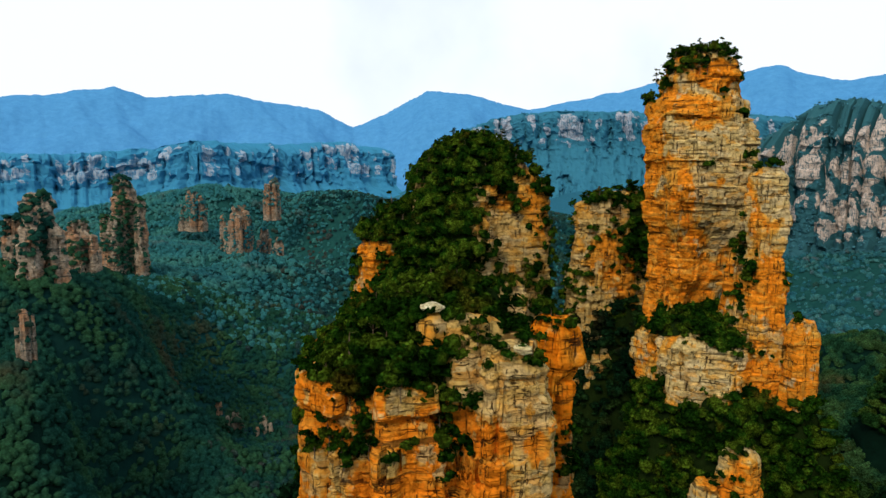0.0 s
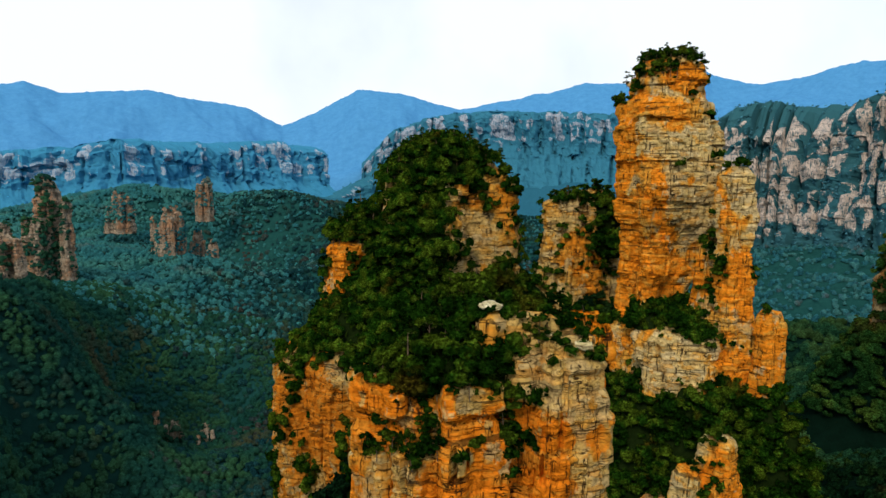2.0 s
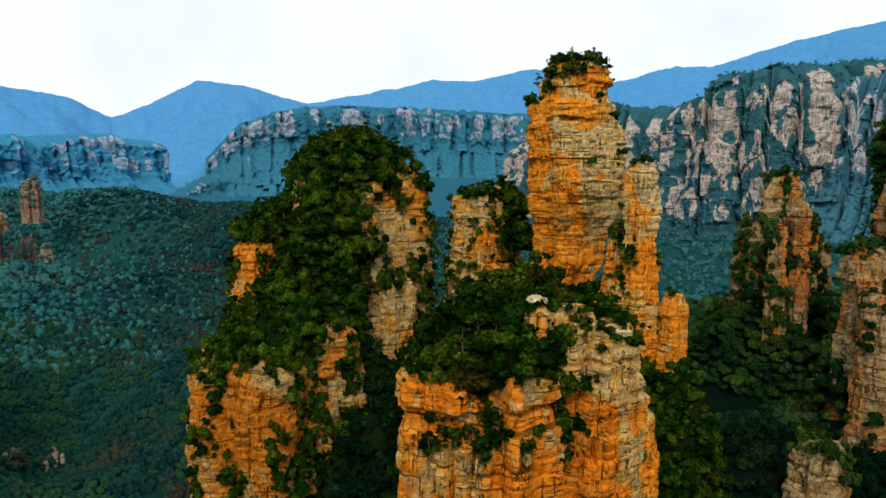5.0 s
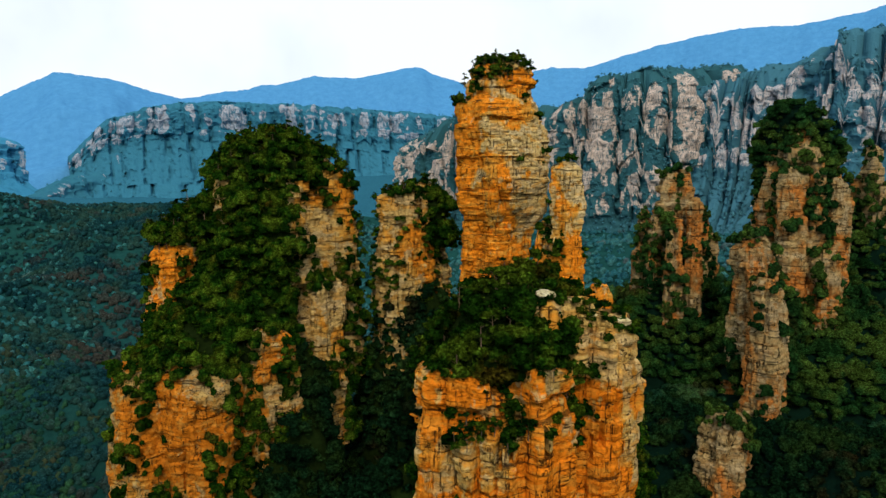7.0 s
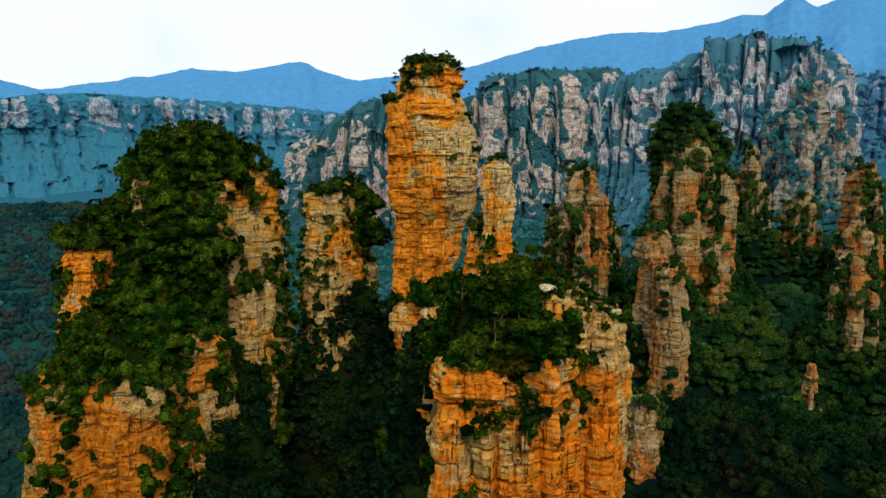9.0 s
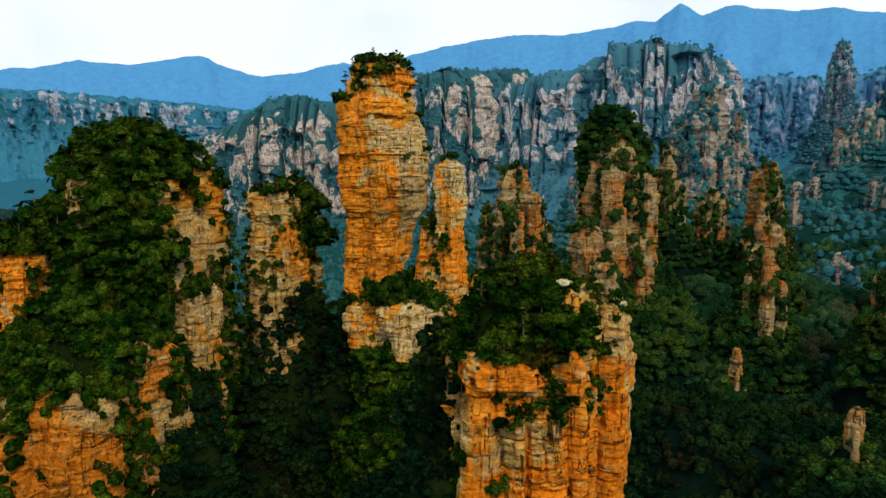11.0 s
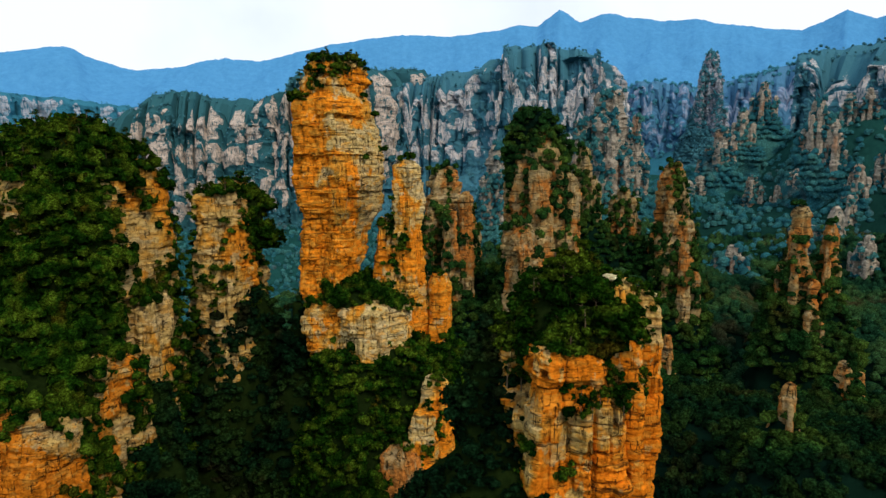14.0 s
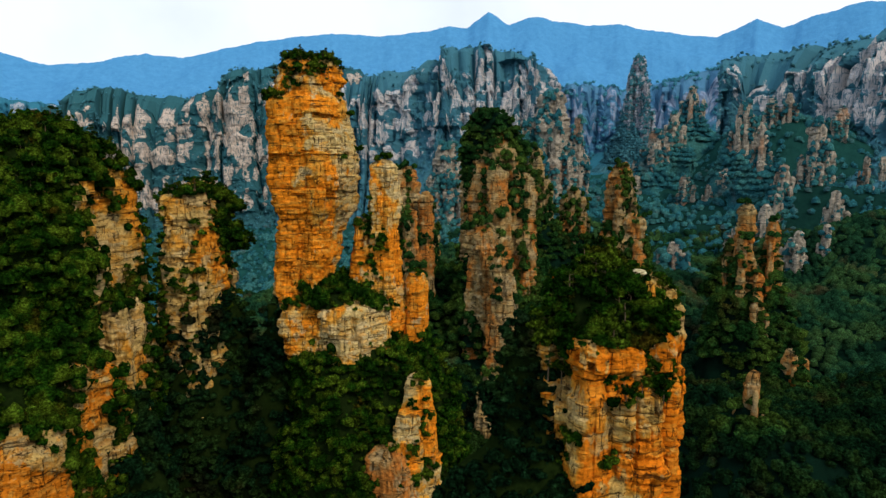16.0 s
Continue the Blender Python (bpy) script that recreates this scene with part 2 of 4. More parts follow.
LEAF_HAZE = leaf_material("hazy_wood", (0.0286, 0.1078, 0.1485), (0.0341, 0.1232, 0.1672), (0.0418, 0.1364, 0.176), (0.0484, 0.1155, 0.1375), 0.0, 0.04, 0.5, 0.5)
LEAF_FAR = leaf_material("hazed_distant_wood", (0.03744, 0.2281, 0.4329), (0.04212, 0.2457, 0.4563), (0.0468, 0.2574, 0.4797), (0.04446, 0.234, 0.4446), 0.0, 0.03, 0.25, 0.35)
def soil_material():
    """Forest floor: dark leaf litter under the near woods, distance haze mixed into the far colour."""
    n = Nodes("forest_floor")
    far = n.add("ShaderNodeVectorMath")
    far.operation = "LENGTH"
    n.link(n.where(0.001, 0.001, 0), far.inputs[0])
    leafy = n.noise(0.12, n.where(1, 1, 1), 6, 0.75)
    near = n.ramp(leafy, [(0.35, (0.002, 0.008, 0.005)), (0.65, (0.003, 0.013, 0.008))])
    # paler teal of the far floor is painted haze
    hazy_floor = n.ramp(leafy, [(0.35, (0.007, 0.040, 0.040)), (0.65, (0.012, 0.062, 0.058))])
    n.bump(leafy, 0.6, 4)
    return n.done(n.mix(n.ramp(far.outputs["Value"], [(0.45, grey(0)), (0.95, grey(1))]), near, hazy_floor), 0.95)


# darker sandstone: the gorge's shade is put into the low columns' colour
ROCK_SHADED = rock_material("shaded_sandstone", (0.48, 0.150, 0.011), (0.42, 0.20, 0.034), (0.40, 0.275, 0.095), (0.020, 0.010, 0.005), 0.53, 0.6)
SOIL = soil_material()
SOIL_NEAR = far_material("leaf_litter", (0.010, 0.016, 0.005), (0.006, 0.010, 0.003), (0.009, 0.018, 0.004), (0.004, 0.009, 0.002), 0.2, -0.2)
BARK = Nodes("bark")
BARK = BARK.done(BARK.ramp(BARK.noise(2.0, BARK.where(1, 1, 0.3)), [(0.3, (0.05, 0.035, 0.022)), (0.7, (0.16, 0.12, 0.08))]))
# cliff colours from here on have haze painted in, bluer the farther off
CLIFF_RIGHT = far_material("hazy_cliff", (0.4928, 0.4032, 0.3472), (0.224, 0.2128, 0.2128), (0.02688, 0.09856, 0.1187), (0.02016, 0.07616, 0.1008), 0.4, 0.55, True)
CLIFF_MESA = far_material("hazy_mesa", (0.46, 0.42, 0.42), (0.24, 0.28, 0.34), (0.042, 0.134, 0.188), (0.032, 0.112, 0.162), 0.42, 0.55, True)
CLIFF_FAR = far_material("hazed_far_cliff", (0.30, 0.34, 0.41), (0.13, 0.25, 0.36), (0.036, 0.190, 0.325), (0.029, 0.165, 0.295), 0.9, 0.55, True)
# slopes beyond the valley: air haze is painted into these blues
FAR_WOOD = far_material("hazed_slopes", (0.024, 0.105, 0.16), (0.017, 0.085, 0.14), (0.022, 0.110, 0.165), (0.016, 0.085, 0.135), 1.6, -1.0)
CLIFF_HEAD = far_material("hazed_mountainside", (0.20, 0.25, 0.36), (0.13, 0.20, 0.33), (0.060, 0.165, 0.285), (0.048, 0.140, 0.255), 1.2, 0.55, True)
CLIFF_CENTRE = far_material("haze_blue_mesa", (0.32, 0.33, 0.38), (0.13, 0.21, 0.29), (0.032, 0.150, 0.225), (0.024, 0.122, 0.195), 0.9, 0.55, True)
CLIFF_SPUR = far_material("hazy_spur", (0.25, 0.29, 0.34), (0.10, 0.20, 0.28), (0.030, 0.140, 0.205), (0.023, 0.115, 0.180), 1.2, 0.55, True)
# spur trees carry the same painted haze as their cliff
LEAF_SPUR = leaf_material("hazed_spur_wood", (0.033, 0.152, 0.225), (0.036, 0.162, 0.238), (0.040, 0.172, 0.250), (0.040, 0.160, 0.225), 0.0, 0.03, 0.25, 0.3)
# the range's blue is distance haze, put into its base colour
RANGE = far_material("hazed_range", (0.0702, 0.248, 0.4914), (0.0585, 0.2106, 0.4212), (0.0702, 0.248, 0.4914), (0.05148, 0.2012, 0.4212), 5.0, -1.0)


# ---- mesh helpers ----
def mesh_of(name, verts, faces, mat, flat=True):
    """A mesh from arrays; all faces have the same number of corners."""
    me = bpy.data.meshes.new(name)
    verts, faces = np.asarray(verts, np.float32).reshape(-1, 3), np.asarray(faces, np.int32)
    n, k = faces.shape
    me.vertices.add(len(verts))
    me.vertices.foreach_set("co", verts.ravel())
    me.loops.add(n * k)
    me.loops.foreach_set("vertex_index", faces.ravel())
    me.polygons.add(n)
    me.polygons.foreach_set("loop_start", np.arange(0, n * k, k, dtype=np.int32))
    me.polygons.foreach_set("use_smooth", np.full(n, not flat))
    me.update(calc_edges=True)
    me.materials.append(mat)
    return me


def part(name, me, parent, label=""):
    ob = new(name, me)
    ob.parent = parent
    return tagged(ob, label)


def thing(name, label, category, at=(0, 0, 0), group="", kind=""):
    ob = new(name)
    ob.empty_display_size = 1.0
    ob.location = at
    return tagged(ob, label, category, group, kind)


def wrap_faces(nu, nv):
    i, j = np.meshgrid(np.arange(nu), np.arange(nv - 1))
    a = j * nu + i
    b = j * nu + (i + 1) % nu
    return np.stack([a, b, b + nu, a + nu], -1).reshape(-1, 4)


def sheet_faces(nu, nv):
    i, j = np.meshgrid(np.arange(nu - 1), np.arange(nv - 1))
    a = j * nu + i
    return np.stack([a, a + 1, a + 1 + nu, a + nu], -1).reshape(-1, 4)


# ---- rock columns ----
def column(keys, seed, step, rough=1.0, square=2.8, turn=0.0, stretch=(1.0, 1.0), dents=()):
    """A sandstone column. keys: (z, radius, x, y), from the top down; equal heights make a ledge. Returns a grid of points."""
    kz, kr, kx, ky = (np.array(c, float) for c in zip(*keys[::-1]))
    kz, kr, kx, ky = np.r_[kz, kz[-1] + 0.1 * kr[-1]], np.r_[kr, 0.15], np.r_[kx, kx[-1]], np.r_[ky, ky[-1]]
    most = kr.max()
    run = np.r_[0, np.cumsum(np.hypot(np.diff(kz), np.diff(kr)))]
    even = step < 0.4
    nu = int(np.clip((5.0 if even else 3.3) * min(most, 1.3 * np.median(kr)) / step, 24, 340))
    nv = int(np.clip(run[-1] / step, 14, 340))
    at = np.linspace(0, run[-1], nv)
    z, r, cx, cy = (np.interp(at, run, k)[:, None] for k in (kz, kr, kx, ky))
    back = math.atan2(ky.mean() - 40, kx.mean() + 60)
    turned = np.arange(nu) / nu * 2 * math.pi
    th = (back + turned + (0.2 if even else 0.6) * np.sin(turned))[None, :]
    c, s = np.abs(np.cos(th - turn)) / stretch[0], np.abs(np.sin(th - turn)) / stretch[1]
    shape = (c**square + s**square) ** (-1 / square)
    for m in (3, 5):
        shape = shape * (1 + 0.07 * np.cos(m * th + 6.28 * float(hash3(np.array([m]), np.array([seed]), np.array([3]), 5)[0]) + 0.02 * z))
    rad = r * shape
    x, y = cx + rad * np.cos(th), cy + rad * np.sin(th)
    arc = (th - back) * min(most, 30)
    zz = z + 1.5 * lattice(x / 24, y / 24, z / 60, seed) + 0.15 * lattice(x / 3, y / 3, z / 6, seed + 9)
    d = (1.3 + 1.5 * smooth(12, 25, most)) * fbm(x / 14, y / 14, z / 30, 2, seed)
    for h, amp, groove, lean in ((7.3, 0.7, 0.9, 0.6), (2.6, 0.28, 0.55, 0.28), (0.95, 0.09, 0.20, 0.10)):
        t = zz / h + 0.45 * lattice(zz / (2 * h), 0.5, 0.5, seed + 21)
        cell = np.floor(t).astype(np.int64)
        f = t - cell
        here = smooth(-0.05, 0.35, lattice(x / 5, y / 5, zz / h, seed + 33))
        d = d + amp * (2 * hash3(cell, cell * 0 + 1, cell * 0 + seed, 11) - 1) + lean * (f - 0.5) * here
        d = d - groove * np.exp(-((np.minimum(f, 1 - f) / 0.07) ** 2)) * here
    for w, hh, amp, groove in ((7.5, 14.0, 1.3, 1.3), (3.3, 5.2, 0.75, 0.6), (1.5, 1.9, 0.28, 0.25)):
        level = np.floor(zz / hh + 0.2 * lattice(x / 14, y / 14, 0.5, seed + 40)).astype(np.int64)
        t = arc / w + 3.0 * hash3(level, level * 0 + 7, level * 0 + seed, 13) + 0.10 * lattice(x / 5, y / 5, z / 9, seed + 41)
        cell = np.floor(t).astype(np.int64)
        f = t - cell
        d = d + amp * (2 * hash3(cell, level, cell * 0 + seed, 17) - 1)
        d = d - groove * np.exp(-((np.minimum(f, 1 - f) / 0.06) ** 2)) * smooth(-0.1, 0.35, lattice(x / 8, y / 8, z / 14, seed + 43))
    slot = np.clip(0.16 - np.abs(lattice(x / 7, y / 7, z / 90, seed + 3)), 0, 1) / 0.16
    d = d - 2.2 * slot * smooth(0.0, 0.4, lattice(x / 16, y / 16, z / 14, seed + 4))
    d = d + 0.12 * fbm(x / 1.4, y / 1.4, z / 0.9, 3, seed + 50)
    d = d * rough * np.clip(most / 14, 0.35, 1.0) * smooth(0, 4.0, rad)
    for hx, hy, hz, wide, tall, deep in dents:
        off = np.arctan2(hy - cy, hx - cx) - th
        off = (off + math.pi) % (2 * math.pi) - math.pi
        d = d - deep * smooth(wide, wide * 0.7, np.abs(off) * rad) * smooth(tall, tall * 0.8, np.abs(z - hz) + 0.12 * lattice(x * 2, y * 2, z * 2, 3))
    rad = np.maximum(rad + d, 0.02)
    x, y = cx + rad * np.cos(th), cy + rad * np.sin(th)
    flat = np.abs(np.gradient(z[:, 0]))[:, None] / (run[-1] / nv) < 0.6
    z = z + 0 * x + flat * 0.8 * fbm(x / 5, y / 5, 0.3, 3, seed + 60) * rough * smooth(0, 4.0, rad)
    drop = smooth(kz[-1] - 16, kz[-1] - 1, z) * np.clip(most / 16, 0.3, 1.0)
    z = z + drop * (2.6 * lattice(x / 11, y / 11, 0.7, seed + 71) + 1.2 * lattice(x / 4, y / 4, 0.7, seed + 72))
    return np.stack([x, y, z], -1)


def mound(keys, seed, step, turn=0.0, stretch=(1.0, 1.0)):
    """A wooded hump of the ground between the rocks."""
    kz, kr, kx, ky = (np.array(c, float) for c in zip(*keys[::-1]))
    kz, kr, kx, ky = np.r_[kz, kz[-1] + 0.15 * kr[-1]], np.r_[kr, 0.15], np.r_[kx, kx[-1]], np.r_[ky, ky[-1]]
    run = np.r_[0, np.cumsum(np.hypot(np.diff(kz), np.diff(kr)))]
    nu, nv = int(np.clip(6.28 * kr.max() / step, 24, 160)), int(np.clip(run[-1] / step, 12, 140))
    z, r, cx, cy = (np.interp(np.linspace(0, run[-1], nv), run, k)[:, None] for k in (kz, kr, kx, ky))
    th = (np.arange(nu) / nu * 2 * math.pi)[None]
    shape = ((np.cos(th - turn) / stretch[0]) ** 2 + (np.sin(th - turn) / stretch[1]) ** 2) ** -0.5
    rad = r * shape
    x, y = cx + rad * np.cos(th), cy + rad * np.sin(th)
    rad = np.maximum(rad + 5.0 * fbm(x / 18, y / 18, z / 18, 3, seed) * smooth(0, 8, rad), 0.02)
    x, y = cx + rad * np.cos(th), cy + rad * np.sin(th)
    return np.stack([x, y, z + 1.5 * fbm(x / 9, y / 9, 0.5, 3, seed + 3)], -1)


def normals(g, blur=4):
    for _ in range(blur):
        pad = np.concatenate([g[:1], g[:1], g, g[-1:], g[-1:]])
        g = (pad[:-4] + pad[1:-3] + pad[2:-2] + pad[3:-1] + pad[4:]) / 5
        g = (np.roll(g, 2, 1) + np.roll(g, 1, 1) + g + np.roll(g, -1, 1) + np.roll(g, -2, 1)) / 5
    du = np.roll(g, -1, 1) - np.roll(g, 1, 1)
    dv = np.gradient(g, axis=0)
    n = np.cross(du, dv)
    return n / (np.linalg.norm(n, axis=-1, keepdims=True) + 1e-9)


# ---- leaves ----
rng = np.random.default_rng(7)


def ball(level):
    bm = bmesh.new()
    bmesh.ops.create_icosphere(bm, subdivisions=level, radius=1.0)
    v, f = np.array([p.co[:] for p in bm.verts]), np.array([[p.index for p in q.verts] for q in bm.faces])
    bm.free()
    return v, f


def dome(level):
    """A ball without its underside."""
    v, f = ball(level)
    f = f[v[f].mean(1)[:, 2] > -0.55]
    used = np.unique(f)
    return v[used], np.searchsorted(used, f)


CLUMP = dome(1)


def tufts(at, radius, count, leaf, squash=0.8, lobes=3):
    """Crowns of lumpy leaf masses with loose sprays over them. at: (n, 3) crown middles, radius: (n,)."""
    n = len(at)
    if n == 0:
        return np.zeros((0, 3)), np.zeros((0, 3), int)
    way = rng.normal(size=(n, lobes, 3))
    way /= np.linalg.norm(way, axis=-1, keepdims=True)
    way[..., 2] = np.abs(way[..., 2]) * 0.8 - 0.2
    lobe = way * rng.uniform(0.30, 0.62, (n, lobes, 1)) * (lobes > 1)
    size = rng.uniform(0.40, 0.62, (n, lobes)) * (1.0 if lobes > 1 else 1.5)
    v0, f0 = CLUMP
    lump = v0 * (1 + 0.22 * rng.normal(size=(n, lobes, len(v0), 1)).clip(-1.2, 1.2))
    lump = (lobe[:, :, None] + lump * size[:, :, None, None]) * radius[:, None, None, None] * (1, 1, squash) + at[:, None, None]
    k = len(v0)
    faces = f0[None] + (np.arange(n * lobes) * k)[:, None, None]
    verts, faces = [lump.reshape(-1, 3)], [faces.reshape(-1, 3)]
    if count:
        pick = rng.integers(0, lobes, (n, count))
        row = np.arange(n)[:, None]
        out = rng.normal(size=(n, count, 3))
        out[..., 2] += 0.45
        out /= np.linalg.norm(out, axis=-1, keepdims=True)
        spot = lobe[row, pick] + out * size[row, pick][..., None] * rng.uniform(0.92, 1.42, (n, count, 1))
        mid = spot * radius[:, None, None] * (1, 1, squash) + at[:, None]
        out = out + 0.35 * rng.normal(size=out.shape)
        out /= np.linalg.norm(out, axis=-1, keepdims=True)
        side = np.cross(out, rng.normal(size=out.shape))
        side /= np.linalg.norm(side, axis=-1, keepdims=True) + 1e-9
        other = np.cross(out, side)
        big = leaf * radius[:, None, None] * rng.uniform(0.6, 1.3, (n, count, 1))
        pts = np.stack([mid - side * big, mid - other * big * 0.7, mid + side * big, mid + other * big * 0.7], 2).reshape(-1, 3)
        q = np.arange(n * count)[:, None] * 4 + n * lobes * k
        verts.append(pts)
        faces += [q + (0, 1, 2), q + (0, 2, 3)]
    return np.concatenate(verts), np.concatenate(faces)


def scatter(g, per_area, low, seed, patches=(), bottom=-1e9, gap=0.22, clothe=0.0):
    """Points on the ledges and tops of a grid, in wooded patches (x, y, z, radius) of its faces, and in clefts over a share of them."""
    nrm = normals(g)
    a = np.linalg.norm(np.cross(np.roll(g, -1, 1) - g, np.roll(g, -1, 0) - g), axis=-1)
    a[-1] = 0
    x, y, z = g[..., 0], g[..., 1], g[..., 2]
    seen = np.zeros(x.shape, bool)
    for ex, ey in ((0, 0), (-60, 10), (-127, 66)):
        seen |= nrm[..., 0] * (ex - x) + nrm[..., 1] * (ey - y) > 0
    ragged = lattice(x / 6, y / 6, z / 6, seed)
    want = smooth(low, low + 0.25, nrm[..., 2] + gap * ragged)
    for px, py, pz, pr in patches:
        far = np.sqrt((x - px) ** 2 + (y - py) ** 2 + (z - pz) ** 2) / pr
        want = np.maximum(want, 1 - smooth(0.75, 1.1, far + 0.35 * ragged))
    if clothe:
        cleft = 0.75 * lattice(x / 7, y / 7, z / 50, seed + 3) + 0.25 * lattice(x / 4, y / 4, z / 12, seed + 5)
        want = np.maximum(want, smooth(0.0, 0.12, cleft - 0.55 * (0.5 - clothe) * 2))
    w = (a * want * (z > bottom) * (seen | (nrm[..., 2] > 0.8))).ravel()
    n = rng.poisson(w.sum() * per_area)
    if n == 0:
        return np.zeros((0, 3)), np.zeros((0, 3))
    i = rng.choice(len(w), n, p=w / w.sum())
    return g.reshape(-1, 3)[i] + rng.normal(size=(n, 3)) * 0.3, nrm.reshape(-1, 3)[i]


def shrubs_on(grids, parent, per_area, low, size, count, leaf, mat, label, corners=4, patches=(), bottom=-1e9, squash=0.8, clothe=0.0):
    vs, fs, n = [], [], 0
    for k, g in enumerate(grids):
        at, nn = scatter(g, per_area, low, 100 + k, patches, bottom, 0.22, clothe)
        r = rng.uniform(*size, len(at)) * rng.choice([0.6, 1.0, 1.0, 1.35], len(at))
        v, f = tufts(at + nn * r[:, None] * 0.25 + np.array((0, 0, 0.3)) * r[:, None], r, count, leaf, squash, corners)
        vs.append(v), fs.append(f + n)
        n += len(v)
    ob = part("undergrowth", mesh_of("undergrowth", np.concatenate(vs), np.concatenate(fs), mat, flat=False), parent, label)
    return tagged(ob, kind="stuff")


# ---- ground ----
HILLS = [
    (0, 0, 60), (-3, 93, 140), (85, 235, 165), (15, 298, 170), (-29, 252, 150), (70, 285, 180), (-150, 150, 20), (-150, 320, 10),
    (-250, 500, 0), (-230, 750, -8), (-100, 600, 0), (-376, 600, 222), (-305, 470, 186), (-411, 715, 190), (-440, 900, 168), (-380, 1150, 172), (-275, 1270, 96),
    (-230, 1500, 258), (-500, 1500, 262), (50, 1500, 225), (100, 900, 30), (300, 900, 60), (150, 60, 224), (95, 38, 212), (211, 134, 210), (233, 223, 190), (300, 246, 225),
    (180, 20, 210), (110, 140, 140), (330, 220, 235),
]
HILLS_FAR = [
    (576, 296, 265), (532, 492, 210), (378, 178, 228), (386, 88, 225), (300, 82, 195), (792, 229, 300), (700, 200, 265), (500, 180, 225),
    (835, 1000, 190), (450, 700, 130), (600, -80, 300), (400, -60, 230), (880, 90, 385), (250, -100, 200), (1200, 500, 260), (-800, 2100, 150), (0, 2700, 180), (-1500, 1200, 150),
    (1000, 2600, 250), (1800, 1500, 300), (2000, 300, 420), (-300, -300, 60), (0, -900, 100), (-1200, 0, 80), (900, -700, 350), (800, 600, 180), (670, 45, 290), (570, 25, 250),
]
HILL = np.array(HILLS + HILLS_FAR, float)


def ground_z(x, y):
    x, y = np.asarray(x, float), np.asarray(y, float)
    dx, dy = x[..., None] - HILL[:, 0], y[..., None] - HILL[:, 1]
    d2 = dx * dx + dy * dy
    w = 1.0 / (d2 + 900.0) ** 1.6
    z = (w * HILL[:, 2]).sum(-1) / w.sum(-1)
    r = np.hypot(x, y)
    z = z + fbm(x / 130, y / 130, 0.5, 4, 77) * 13 * smooth(60, 400, r)
    z = z + 16 * (0.35 - np.abs(lattice(x / 55 + 0.2 * lattice(x / 30, y / 30, 0.1, 79), y / 55, 0.4, 78))) * smooth(120, 260, r) * smooth(1700, 900, r) * smooth(-50, 120, x)
    return z


def build_ground():
    az = np.concatenate([np.linspace(-50, 112, 270), np.linspace(112, 310, 40)[1:-1]])
    rr = np.r_[0.5, 12 * (4900 / 12) ** (np.linspace(0, 1, 180) ** 0.9)]
    a, r = np.meshgrid(np.radians(az), rr)
    x, y = r * np.sin(a), r * np.cos(a)
    z = ground_z(x, y)
    z = z * smooth(5200, 3000, r) + 150 * (1 - smooth(5200, 3000, r))
    g = np.stack([x, y, z], -1)
    nu = len(az)
    faces = wrap_faces(nu, len(rr))
    v = np.concatenate([g.reshape(-1, 3), [[0, 0, float(z[0].mean())]]])
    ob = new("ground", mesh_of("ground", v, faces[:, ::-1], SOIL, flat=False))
    tagged(ob, "dark wooded valley floor and slopes between sandstone pillars", "ground", kind="structure")


build_ground()


def build_far_slopes():
    """The wooded country beyond the valley: a sheet over the ground with distance haze in its blue."""
    az, rr = np.linspace(-62, 114, 220), np.linspace(1650, 3500, 70)
    a, r = np.meshgrid(np.radians(az), rr)
    x, y = r * np.sin(a), r * np.cos(a)
    z = ground_z(x, y) + 8 - 60 * smooth(1750, 1650, r)
    z = z * smooth(5200, 3000, r) + 150 * (1 - smooth(5200, 3000, r))
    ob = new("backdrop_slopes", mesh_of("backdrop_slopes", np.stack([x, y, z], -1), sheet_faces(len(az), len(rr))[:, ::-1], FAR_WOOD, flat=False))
    tagged(ob, "blue distant wooded country below the range", "hills", kind="structure")


build_far_slopes()

SKYLINE = [
    (-60, 5), (-33.5, 4.6), (-30, 5.0), (-26.2, 5.7), (-24, 5.0), (-18, 5.65), (-15.5, 5.15), (-10.5, 4.55), (-7.9, 3.1), (-5.6, 4.15), (-1.7, 6.25), (1.7, 6.05), (4.3, 5.4), (6.8, 4.8),
    (10, 5.4), (14, 6.15), (17.3, 6.85), (20.5, 6.8), (23.6, 7.5), (26, 7.75), (28, 7.0), (30.5, 6.5), (33, 6.8), (37, 7.8), (39.5, 7.65), (42.3, 8.45), (45.7, 9.3), (48.5, 9.85), (52, 10.27),
    (55.5, 10.1), (59, 10.6), (61.3, 11.15), (62.8, 11.0), (64.6, 12.2), (66.3, 11.25), (68, 11.87), (70.8, 11.45), (72.8, 11.07), (75.4, 11.2), (77.2, 10.67), (83, 9.8), (85.8, 11.0), (87.7, 10.3), (89.7, 11), (93, 11.6), (110, 11),
]


